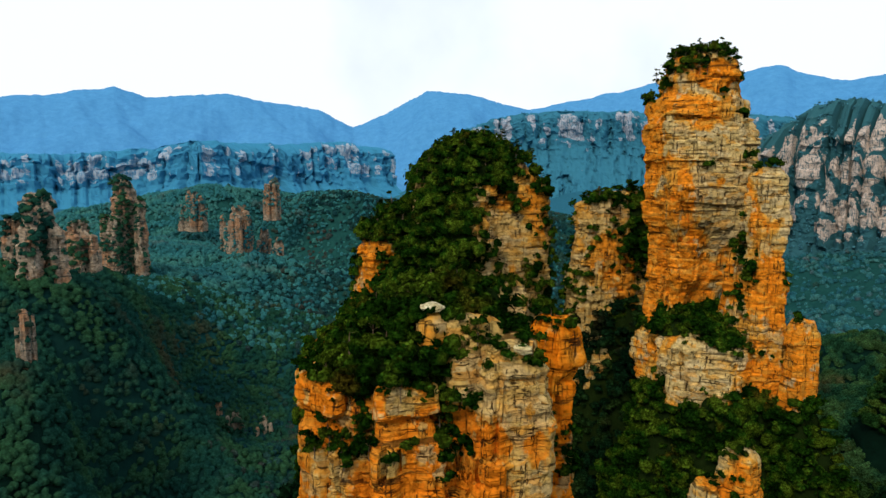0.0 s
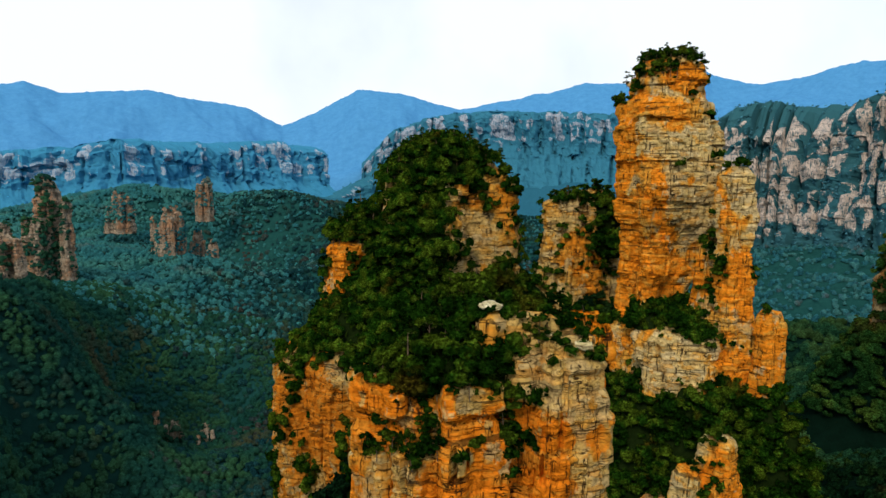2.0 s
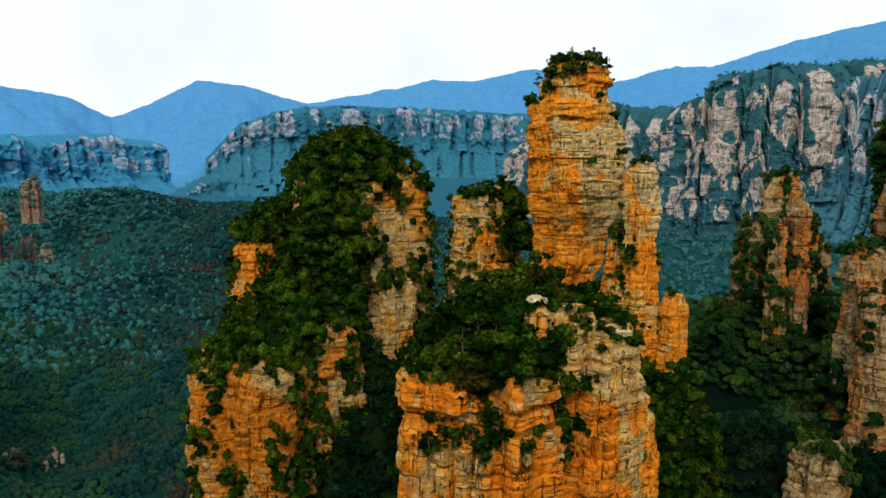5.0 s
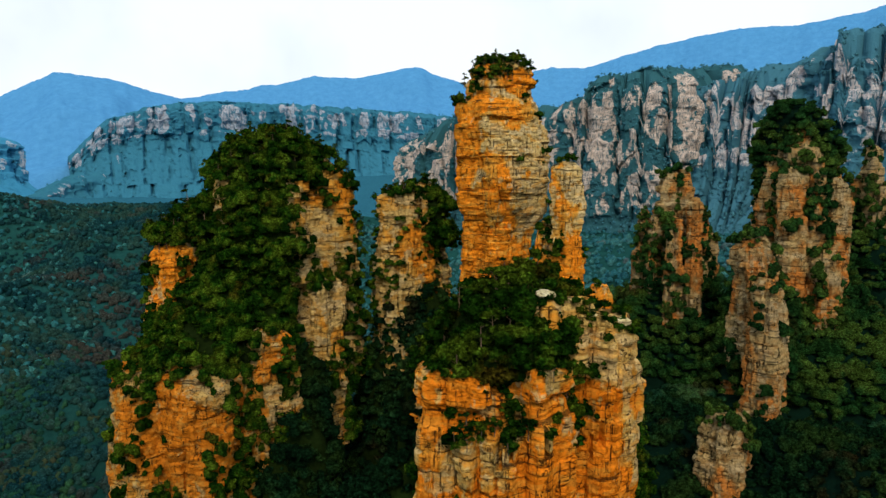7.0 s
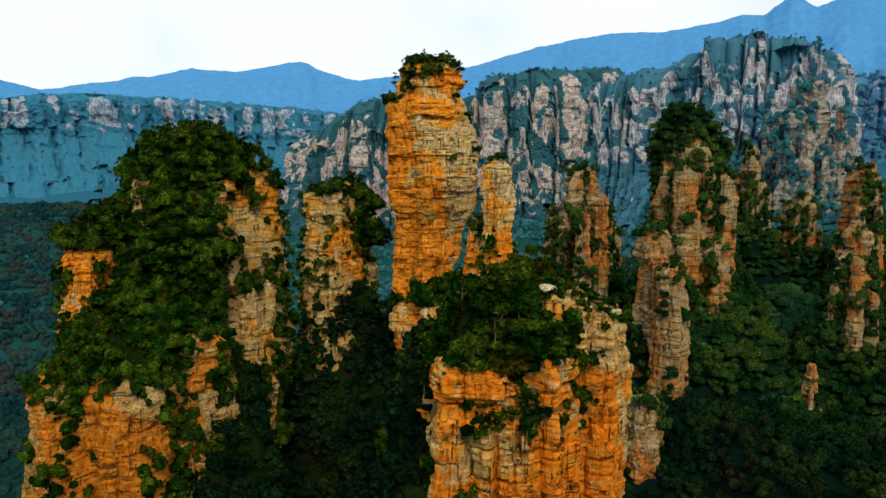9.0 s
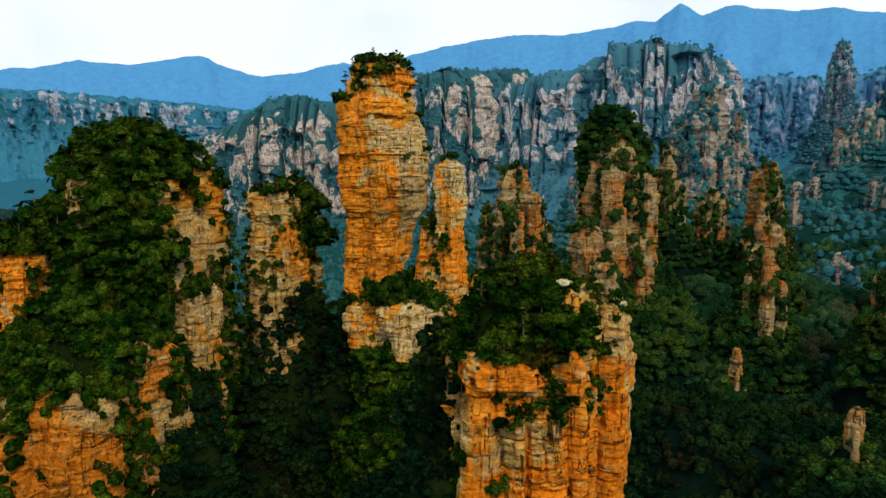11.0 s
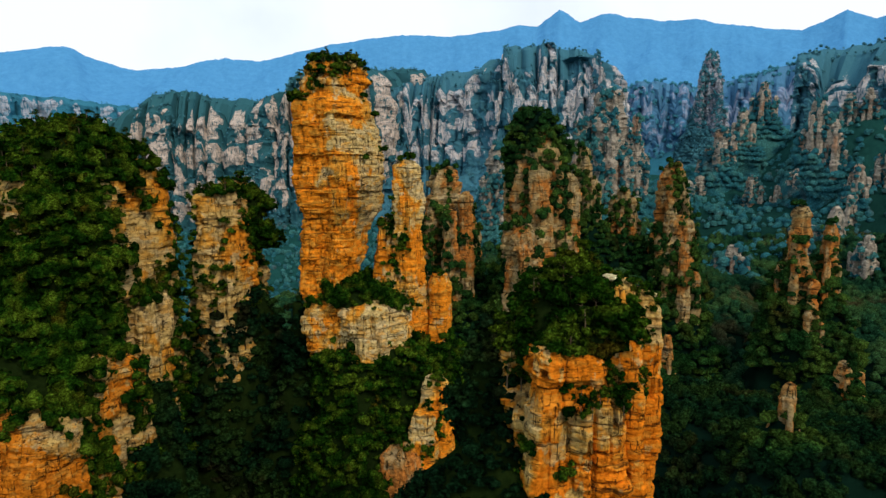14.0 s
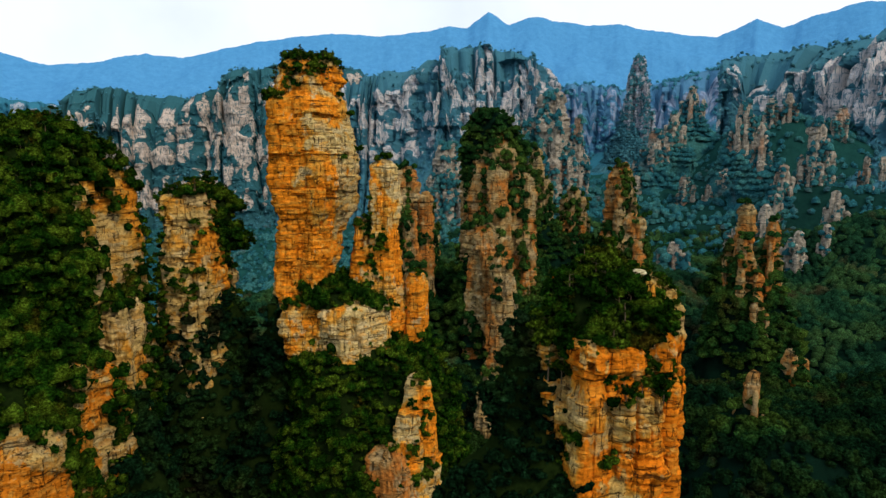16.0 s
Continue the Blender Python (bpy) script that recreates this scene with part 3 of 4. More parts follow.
def build_range():
    ka, ke = np.array(SKYLINE).T
    az = np.linspace(-60, 110, 1000)
    el = np.interp(az, ka, ke) + 0.10 * fbm(az / 1.3, 0.2, 0.2, 3, 5) + 0.07 * np.abs(fbm(az / 0.22, 0.2, 0.7, 2, 6))
    t = np.linspace(0, 1, 30)
    a, tt = np.meshgrid(np.radians(az), t)
    e = np.radians(np.broadcast_to(el, a.shape))
    r = 3300 + 1000 * tt
    crest = 319 + 4300 * np.tan(e)
    x, y = r * np.sin(a), r * np.cos(a)
    z = 150 + (crest - 150) * tt**0.8 + (1 - tt) * tt * 330 * fbm(x / 300, y / 300, 0.3, 5, 8)
    g = np.stack([x, y, z], -1)
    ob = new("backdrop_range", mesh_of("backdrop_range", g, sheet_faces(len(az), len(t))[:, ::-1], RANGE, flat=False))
    tagged(ob, "blue distant mountain range under a white sky", "mountains", kind="structure")


build_range()


# ---- cliffs ----
def cliff(name, line, base, tops, mat, leaf_mat, label, seed, wide=28.0, deep=20.0, step=5.0, back=260.0, bare=0.5, trees=2500, crown=(5, 8), uneven=40.0, talus=0.38, fall=60.0):
    """A wall of rock columns along a line of (x, y), with wooded gullies between them; tops: heights along it.
    Behind the rim a wooded top falls away, and a wooded slope lies at its foot."""
    line = np.array(line, float)
    seg = np.r_[0, np.cumsum(np.linalg.norm(np.diff(line, axis=0), axis=1))]
    s = np.arange(0, seg[-1], step)
    px, py = np.interp(s, seg, line[:, 0]), np.interp(s, seg, line[:, 1])
    for _ in range(6):
        px[1:-1], py[1:-1] = (px[:-2] + px[2:]) / 2, (py[:-2] + py[2:]) / 2
    tx, ty = np.gradient(px), np.gradient(py)
    ln = np.hypot(tx, ty)
    ox, oy = ty / ln, -tx / ln
    top = np.interp(s, np.linspace(0, seg[-1], len(tops)), tops)
    f1 = s / wide + 1.6 * lattice(s / wide / 3, 0.1, 0.1, seed) + 0.45 * lattice(s / wide, 0.1, 0.7, seed)
    col = np.floor(f1).astype(np.int64)
    f = f1 - col
    rise = hash3(col, col * 0, col * 0, seed)
    gully = 1 - np.clip(np.minimum(f, 1 - f) / 0.25, 0, 1)
    low = top - uneven * (1 - rise) ** 1.5 - 0.5 * uneven * gully**2
    low = low + 6 * fbm(s / 25, 0.3, 0.3, 3, seed)
    nz = int((max(tops) - base) / step) + 2
    k = np.linspace(0, 1, nz)[:, None]
    z = base + (low[None] - base) * k
    lay = np.floor(z / (wide * 2.4) + 0.9 * lattice(s[None] / wide / 2.5, 0.5, 0.5, seed)).astype(np.int64)
    f2 = f1[None] + 0.8 * hash3(lay, lay * 0 + 3, lay * 0, seed + 7) + 0.12 * lattice(s[None] / 9, z / 20, 0.4, seed)
    col = np.floor(f2).astype(np.int64)
    f = f2 - col
    front = hash3(col, lay, col * 0, seed + 8)
    gully = 1 - np.clip(np.minimum(f, 1 - f) / (0.10 + 0.22 * hash3(col, lay + 4, col * 0, seed)), 0, 1)
    out = deep * (0.9 * (front - 0.5) - 0.8 * gully**2)
    out = out + deep * 0.45 * fbm(s[None] / 40, z / 110, 0.4, 3, seed + 1) + np.clip(talus - k, 0, 1) ** 1.2 * deep * 13.0
    thin = np.floor(z / (wide * 0.5) + 0.5 * lattice(s[None] / 30, 0.5, 0.5, seed)).astype(np.int64)
    half = np.floor(3.3 * f).astype(np.int64)
    out = out + deep * 0.30 * (hash3(thin, col * 5 + half, thin * 0, seed + 5) - 0.5) + deep * 0.14 * fbm(s[None] / 10, z / 12, 0.3, 3, seed + 6)
    tier_at = k * 4.2 + 0.9 * hash3(col, col * 0 + 2, col * 0, seed + 30) + 0.35 * lattice(s[None] / wide, z / 60, 0.2, seed + 31)
    tier = np.floor(tier_at)
    shelf = tier_at - tier
    out = out - deep * 0.42 * tier
    out = out - deep * 0.7 * smooth(0.93, 1.0, k)
    x, y = px[None] + ox[None] * out, py[None] + oy[None] * out
    kb = np.linspace(0, 1, 12)[1:, None]
    rim = out[-1][None]
    bx = px[None] + ox[None] * (rim - back * kb)
    by = py[None] + oy[None] * (rim - back * kb)
    bz = low[None] * (1 - smooth(0, 0.15, kb)) + top[None] * smooth(0, 0.15, kb) + 6 * np.sin(kb * 3.1) - fall * kb**1.6 + 5 * fbm(bx / 25, by / 25, 0.2, 3, seed + 8)
    g = np.stack([np.concatenate([x, bx]), np.concatenate([y, by]), np.concatenate([z, bz])], -1)
    patch = fbm(s[None] / (wide * 0.42), z / (wide * 1.0), 0.7, 5, seed + 12, 0.62)
    wood = bare + 0.7 * gully - 0.25 + 1.05 * patch + 1.2 * smooth(talus + 0.1, talus - 0.12, k + 0.12 * patch) + 0.8 * smooth(0.94, 1.0, k) + 0.75 * smooth(0.26, 0.08, shelf) + 0.25 * smooth(0.9, 0.4, k)
    wood = np.clip(np.concatenate([wood, np.ones_like(bx) * 1.5]), 0, 1)
    me = mesh_of(name, g, sheet_faces(len(s), len(g))[:, ::-1], mat)
    me.attributes.new("wooded", "FLOAT", "POINT").data.foreach_set("value", wood.astype(np.float32).ravel())
    ob = new(name, me)
    tagged(ob, label, "cliff", kind="structure")
    w = (wood.clip(0.55, 1) - 0.55) * np.r_[np.ones(nz), np.full(11, 2.5)][:, None]
    w = (w / w.sum()).ravel()
    pick = rng.choice(len(w), trees, p=w)
    at = g.reshape(-1, 3)[pick] + rng.normal(size=(trees, 3)) * step * 0.4
    r = rng.uniform(*crown, trees)
    v, f = tufts(at + np.array((0, 0, 1.5)), r * 0.9, 0, 0.3, 1.0, 1)
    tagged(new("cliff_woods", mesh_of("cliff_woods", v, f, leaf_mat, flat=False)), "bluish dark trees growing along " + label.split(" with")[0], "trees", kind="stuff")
    return g


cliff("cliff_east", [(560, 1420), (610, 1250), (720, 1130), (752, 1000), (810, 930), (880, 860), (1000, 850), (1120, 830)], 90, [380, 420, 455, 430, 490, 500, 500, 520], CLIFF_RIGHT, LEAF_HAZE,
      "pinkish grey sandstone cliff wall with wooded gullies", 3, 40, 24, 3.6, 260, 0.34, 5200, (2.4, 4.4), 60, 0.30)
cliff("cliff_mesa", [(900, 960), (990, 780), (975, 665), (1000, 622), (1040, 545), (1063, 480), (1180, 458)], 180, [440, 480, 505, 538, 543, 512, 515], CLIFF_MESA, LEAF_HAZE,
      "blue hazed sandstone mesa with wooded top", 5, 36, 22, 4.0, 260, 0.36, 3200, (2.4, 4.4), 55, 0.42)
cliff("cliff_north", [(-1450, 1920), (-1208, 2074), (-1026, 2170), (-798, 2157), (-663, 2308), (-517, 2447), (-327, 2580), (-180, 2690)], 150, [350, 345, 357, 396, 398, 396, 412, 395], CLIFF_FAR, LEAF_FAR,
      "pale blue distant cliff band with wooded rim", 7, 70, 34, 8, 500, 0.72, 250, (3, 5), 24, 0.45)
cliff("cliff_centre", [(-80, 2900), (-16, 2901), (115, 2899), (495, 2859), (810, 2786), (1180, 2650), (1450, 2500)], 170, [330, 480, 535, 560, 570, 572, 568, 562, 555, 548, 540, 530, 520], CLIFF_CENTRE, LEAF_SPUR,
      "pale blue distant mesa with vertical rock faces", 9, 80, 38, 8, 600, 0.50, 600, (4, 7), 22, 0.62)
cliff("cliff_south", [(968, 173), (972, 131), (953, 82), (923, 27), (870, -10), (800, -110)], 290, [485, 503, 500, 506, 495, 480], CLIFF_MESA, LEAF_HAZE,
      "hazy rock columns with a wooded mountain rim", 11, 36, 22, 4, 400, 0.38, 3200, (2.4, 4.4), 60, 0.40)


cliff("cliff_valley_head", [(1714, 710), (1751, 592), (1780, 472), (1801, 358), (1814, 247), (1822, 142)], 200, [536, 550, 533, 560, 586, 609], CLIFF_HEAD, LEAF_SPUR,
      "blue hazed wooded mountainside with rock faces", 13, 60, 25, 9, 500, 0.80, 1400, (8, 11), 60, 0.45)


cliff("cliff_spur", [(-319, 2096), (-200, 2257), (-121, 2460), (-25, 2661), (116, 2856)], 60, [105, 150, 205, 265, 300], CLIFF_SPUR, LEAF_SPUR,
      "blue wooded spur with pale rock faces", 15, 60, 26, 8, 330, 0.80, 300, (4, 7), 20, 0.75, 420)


# ---- rock pillars ----
def freshness(g, tints):
    """Where rock has broken away lately (positive) and where the old pale crust still stands (negative)."""
    x, y, z = g[..., 0], g[..., 1], g[..., 2]
    ragged = 0.3 * fbm(x / 6, y / 6, z / 5, 3, 91)
    total = np.zeros_like(x)
    for tx, ty, tz, tr, w in tints:
        far = np.sqrt((x - tx) ** 2 + (y - ty) ** 2 + (z - tz) ** 2) / tr
        total = total + w * smooth(1.25, 0.6, far + ragged)
    return np.clip(total, -1, 1)


def pillar(label, columns, mat, step, veg, mounds=(), patches=(), leaf_mat=None, group="sandstone towers", rough=1.0, dents=(), clothe=0.0, tints=()):
    """columns: (keys, seed, squareness, turn, stretch). mounds: (keys, seed, stretch, and the shaded leaf colour down
    in the gorge). tints: freshly broken (+) and crusted (-) faces.
    veg: shrubs a square metre, lowest slope, sizes, sprays, spray size, lowest height, corners."""
    leaf_mat = leaf_mat or LEAF
    root = thing("sandstone_tower", label, "rock tower", group=group)
    x0 = columns[0][0][-1]
    root.location = (x0[2], x0[3], x0[0])
    grids, humps = [], []
    for keys, seed, square, turn, stretch, *own in columns:
        g = column(keys, seed, step, rough, square, turn, stretch, dents)
        grids.append(g)
        me = mesh_of("rock_column", g - np.array(root.location), wrap_faces(g.shape[1], g.shape[0]), own[0] if own else mat)
        if tints:
            me.attributes.new("fresh", "FLOAT", "POINT").data.foreach_set("value", freshness(g, tints).astype(np.float32).ravel())
        part("rock_column", me, root)
    shade = []
    for keys, seed, stretch, *own in mounds:
        g = mound(keys, seed, max(step * 3.2, 2.2), 0.0, stretch)
        (shade if own else humps).append(g)
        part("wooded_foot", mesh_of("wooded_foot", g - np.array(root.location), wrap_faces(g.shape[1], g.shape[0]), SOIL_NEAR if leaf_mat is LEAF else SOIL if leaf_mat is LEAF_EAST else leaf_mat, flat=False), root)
    dens, low, size, count, leaf, bottom, corners = veg
    ob = shrubs_on(grids, root, dens, low, size, count, leaf, leaf_mat, "dark green shrubs on rock ledges", corners, patches, bottom, 1.15 if clothe > 0.4 else 0.8, clothe)
    ob.location = -root.location
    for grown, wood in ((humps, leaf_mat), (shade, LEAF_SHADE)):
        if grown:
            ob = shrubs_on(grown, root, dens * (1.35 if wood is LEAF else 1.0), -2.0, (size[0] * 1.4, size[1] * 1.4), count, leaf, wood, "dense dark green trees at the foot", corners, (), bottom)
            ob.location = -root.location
    return root, grids, humps


ROUND = (1.0, 1.0)
# the tall pillar
TALL = pillar("tall orange and cream sandstone pillar with a tree-covered crown", [
    ([(357.5, 8, 87.5, 239), (355, 11.0, 88, 238.6), (350, 12.2, 88, 238.6), (345, 13.2, 88, 239), (341.5, 14.8, 87.5, 238.6), (335, 15.6, 87.3, 238.6), (325, 17.0, 88, 238), (316, 17.4, 88, 238), (306, 16.3, 88.8, 237.5), (298, 14.6, 88.4, 237.8), (290, 12.4, 86.8, 239), (283, 12.0, 86.5, 239.5), (275, 11.6, 84.6, 240.5), (268, 12, 84, 240.5), (262, 12.5, 86, 239), (250, 11, 89, 236), (232, 11, 91, 234)], 1, 3.0, 0.5, ROUND),
    ([(320, 2.6, 100.5, 212.3), (316.5, 4.9, 100.6, 212.2), (306, 5.6, 101, 212), (296, 5.4, 101, 212), (280, 5.6, 101, 212), (262, 6.4, 101.5, 211.5), (238, 9, 102, 212)], 2, 3.0, 0.2, ROUND),
    ([(297, 2.2, 98, 221), (293, 4.2, 98, 221), (278, 5.5, 98, 221), (262, 7.5, 97, 221), (240, 9, 97, 221)], 9, 3.0, 0.4, ROUND),
    ([(265, 15, 89, 227), (263, 18.5, 89, 226), (253, 19.5, 89, 225.5), (243, 19, 89, 225), (234, 17, 90, 225)], 3, 2.8, 0.9, ROUND),
    ([(273, 2.6, 109, 201), (269, 4.3, 109, 201), (255, 4.6, 109, 201), (246, 4.8, 108.5, 201.5), (236, 5, 108, 202)], 4, 3, 0.1, ROUND),
    ([(239, 2.4, 86, 188), (236, 4.6, 86, 187.5), (224, 5.8, 85.5, 187), (206, 6.8, 85, 186), (160, 9, 84, 185)], 5, 5.0, 0.4, ROUND),
    ([(229, 2.2, 77, 187), (226, 4.2, 77, 186.5), (210, 5.2, 77, 186), (160, 8, 77, 185)], 36, 5.0, 0.7, ROUND),
    ([(216, 4, 70, 191), (211, 7, 70, 190), (185, 11, 69, 187)], 8, 3, 0.1, ROUND, ROCK_MID),
], ROCK, 0.62, (0.14, 0.52, (1.2, 2.6), 18, 0.24, 165, 2), [
    ([(268, 12, 90, 229), (265.5, 15.5, 90, 228), (263.5, 17, 90, 227)], 7, ROUND),
    ([(247, 19, 92, 222), (240, 23, 92, 220), (228, 27, 92, 218), (212, 31, 91, 217), (165, 40, 89, 214)], 6, ROUND),
    ([(249, 3, 111, 203), (243, 7, 110, 201), (232, 11, 109, 200), (215, 15, 107, 198), (165, 24, 103, 196)], 10, ROUND),
    ([(262, 3, 75, 249), (253, 6, 75, 248), (240, 9, 75, 246), (205, 14, 73, 244), (165, 19, 71, 242)], 20, ROUND, LEAF_SHADE)],
    [(88, 239, 358, 13), (84, 229, 355.5, 4), (78, 237, 353, 7), (80, 231, 355, 6), (98, 232, 355, 6), (89, 226, 356, 4), (98, 231, 352, 5), (76, 240, 345, 4), (74, 243, 341, 4), (100, 228, 337, 3), (86, 222, 319, 3.2), (80, 223, 313, 2), (99, 224, 322, 2.5), (101, 219, 309, 4), (96, 216, 301, 5), (98, 217, 294, 6), (96, 215, 285, 7), (94, 214, 275, 6), (110, 208, 300, 4), (108, 206, 286, 4.5), (112, 205, 270, 4), (92, 211, 263, 7), (80, 213, 262, 6), (102, 207, 260, 4), (76, 228, 266, 4), (85, 185, 240, 4.5), (79, 184, 230, 4), (81, 181, 222, 3), (73, 180, 214, 5), (80, 180, 205, 4), (100, 209, 240, 8), (110, 195, 244, 6), (112, 196, 232, 8), (111, 194, 218, 9), (104, 196, 226, 8), (112, 198, 205, 10)],
    tints=[(72, 244, 330, 17, 0.9), (72, 246, 305, 16, 1.0), (76, 240, 280, 16, 1.0), (86, 228, 282, 10, 0.8), (88, 228, 350, 6.5, 1.2), (96, 223, 324, 13, -1.0), (94, 223, 306, 11, -0.9), (84, 222, 337, 7, 0.5), (82, 222, 325, 7, -0.6), (101, 206, 312, 8, -0.8), (102, 206, 282, 10, 0.8), (82, 210, 255, 14, -0.9), (98, 204, 252, 9, 0.7), (108, 197, 260, 8, 0.7), (88, 180, 218, 14, 1.0), (75, 182, 222, 6, -0.7)])

# the near pillar
NEAR = pillar("near orange sandstone pillar with cream ledges and a wooded top", [
    ([(289.2, 8, -4, 97.5), (287.8, 11.2, -4, 97.5), (283, 12.0, -4, 97), (281.4, 13.8, -4, 95.5), (262, 14.2, -3.8, 95.2), (232, 15, -3.5, 95)], 11, 3.6, 0.30, (1.0, 0.84)),
    ([(289.9, 3.6, -15.6, 94.2), (289.0, 5.0, -15.4, 94), (285.8, 5.2, -15.2, 94), (285.2, 4.7, -15.0, 94.2), (282.2, 4.8, -15, 94.2), (281.2, 5.6, -14.6, 94), (262, 6.2, -14.4, 94), (232, 7, -14, 94)], 17, 5.5, 0.71, ROUND),
    ([(290.4, 3.0, -6.4, 87.6), (289.7, 4.2, -6.3, 87.2), (286.8, 4.4, -6.2, 87), (286.2, 3.9, -6.2, 87.4), (283.6, 4.0, -6.2, 87.4), (282.6, 4.9, -6.0, 87.4), (262, 5.4, -5.6, 87.4), (232, 6.5, -5.5, 88)], 18, 5.5, 0.29, ROUND),
    ([(295.8, 2.2, 6.5, 89.8), (295.0, 4.0, 6.8, 89.2), (292.6, 4.4, 6.8, 89.2), (291.9, 5.4, 6.7, 89.2), (288.2, 5.7, 6.5, 89.4), (287.3, 6.3, 6.4, 89.6), (280, 6.3, 6.2, 89.6), (262, 6.8, 5.8, 90), (232, 8, 5, 91)], 12, 4.8, 0.5, ROUND),
    ([(298.2, 2.4, 1.6, 93), (297.2, 4.6, 2.2, 92.8), (293, 5.4, 2.6, 92.6), (287, 6.4, 3, 93)], 19, 4.0, 0.3, ROUND),
    ([(299.4, 1.0, -2.6, 90.2), (298.6, 1.9, -2.6, 89.9), (295, 2.2, -2.5, 89.8), (288, 3.0, -2.4, 90)], 16, 4.0, 0.7, ROUND, ROCK_CREAM),
    ([(294.6, 2.2, 17.2, 110.8), (292.5, 3.4, 17.4, 110.7), (287, 4.0, 17.9, 110.6), (284, 3.4, 17.2, 110.6), (262, 4.4, 16.8, 110.4), (230, 8, 15, 109)], 13, 3.2, 0.5, ROUND, ROCK_FRESH),
], ROCK_WARM, 0.35, (0.45, 0.50, (0.7, 1.5), 28, 0.20, 245, 2), [
    ([(303.2, 1.8, 2, 98), (300.3, 5, 1, 98.5), (295.5, 7.4, -3, 98.5), (291, 9.0, -6, 97), (288.5, 9.2, -7, 96.5)], 14, (1.0, 0.9)),
    ([(301.6, 1.6, 6, 98.5), (299, 4.2, 7, 98.5), (294, 6.4, 7.5, 98), (288, 7, 7.5, 98)], 38, ROUND),
    ([(290, 3, -11, 107), (280, 7, -12, 107), (264, 10.5, -14, 106), (235, 15, -17, 105), (215, 18, -18, 106)], 15, ROUND, LEAF_SHADE)],
    [(-4, 85.5, 291.5, 3.6), (-8, 86.5, 291, 2.8), (-11.5, 88, 290.5, 3), (-19.5, 98, 289, 3), (-1, 86, 293, 3), (-5, 87, 296, 3), (0.7, 82.2, 286.5, 2.9), (0.4, 82, 283, 2.6), (1.6, 82.4, 279.6, 1.9), (-11.6, 87, 287.4, 2.0), (-11.4, 86.6, 284.6, 1.8), (-16.4, 90.4, 283.4, 1.6), (-17.4, 91.4, 280.2, 1.7), (-14, 88.4, 280.6, 1.2), (-5.3, 82.4, 283.2, 1.3), (-6.5, 82.4, 281.6, 0.8), (-19.8, 97, 272, 3), (-19.8, 97, 263, 4.5), (-18, 91, 270, 1.6), (-17, 91, 260, 3), (3, 88.5, 296.8, 2), (7.5, 86.8, 293, 1.4), (10.5, 87.5, 290.6, 1.3), (11.5, 88, 284, 1.4), (4, 84.6, 288.6, 1.5), (11, 106, 281, 4), (13, 106, 270, 5), (19, 107, 271, 4), (2, 98, 301, 5), (0.6, 84.8, 287, 3.4), (0.6, 84.6, 282.5, 3.2), (0.8, 83.4, 279, 2.2), (-11.4, 89, 287, 2.6)],
    dents=[(-18.2, 93.7, 286.5, 0.6, 0.7, 2.2), (-19.4, 95.4, 287.0, 0.35, 0.5, 1.5), (-12.7, 86.0, 279.4, 0.55, 2.8, 2.2), (-11.6, 85.2, 280.4, 0.3, 1.8, 1.8), (-7.8, 83.0, 280.8, 0.35, 2.4, 2.0), (-6.6, 82.8, 281.0, 0.25, 1.8, 1.6), (-4.4, 81.5, 271.5, 0.5, 1.2, 1.6), (-9, 84, 268.5, 0.3, 2.0, 1.4), (0.5, 82, 276.5, 0.35, 2.2, 1.6), (3.6, 83.4, 279, 0.3, 2.2, 1.6), (-2.0, 82.4, 268.0, 0.4, 2.4, 1.6)],
    tints=[(1, 81, 272, 9, 1.0), (-7, 82, 272, 6, 0.9), (-5, 81, 262, 9, 1.0), (4, 82, 263, 7, 0.8), (-6, 82, 285, 2.6, 0.9), (12, 87, 275, 6, -1.0), (10, 85, 290, 8, -1.0), (4, 87, 296, 6, -1.0), (-6, 82, 289, 2.6, -1.0), (-7, 82, 281, 2.2, -0.7), (-18, 90, 275, 3.2, -0.7), (-12, 86, 270, 7, 1.0), (-8, 84, 277, 4, 0.7), (-19, 94, 266, 5, 0.6), (-17, 92, 285, 4.5, 0.8), (-18, 94, 289, 2.0, -0.9), (6, 83, 284, 3, 0.6), (9, 84, 280, 3, -0.6), (-20, 98, 278, 5, -0.5)])

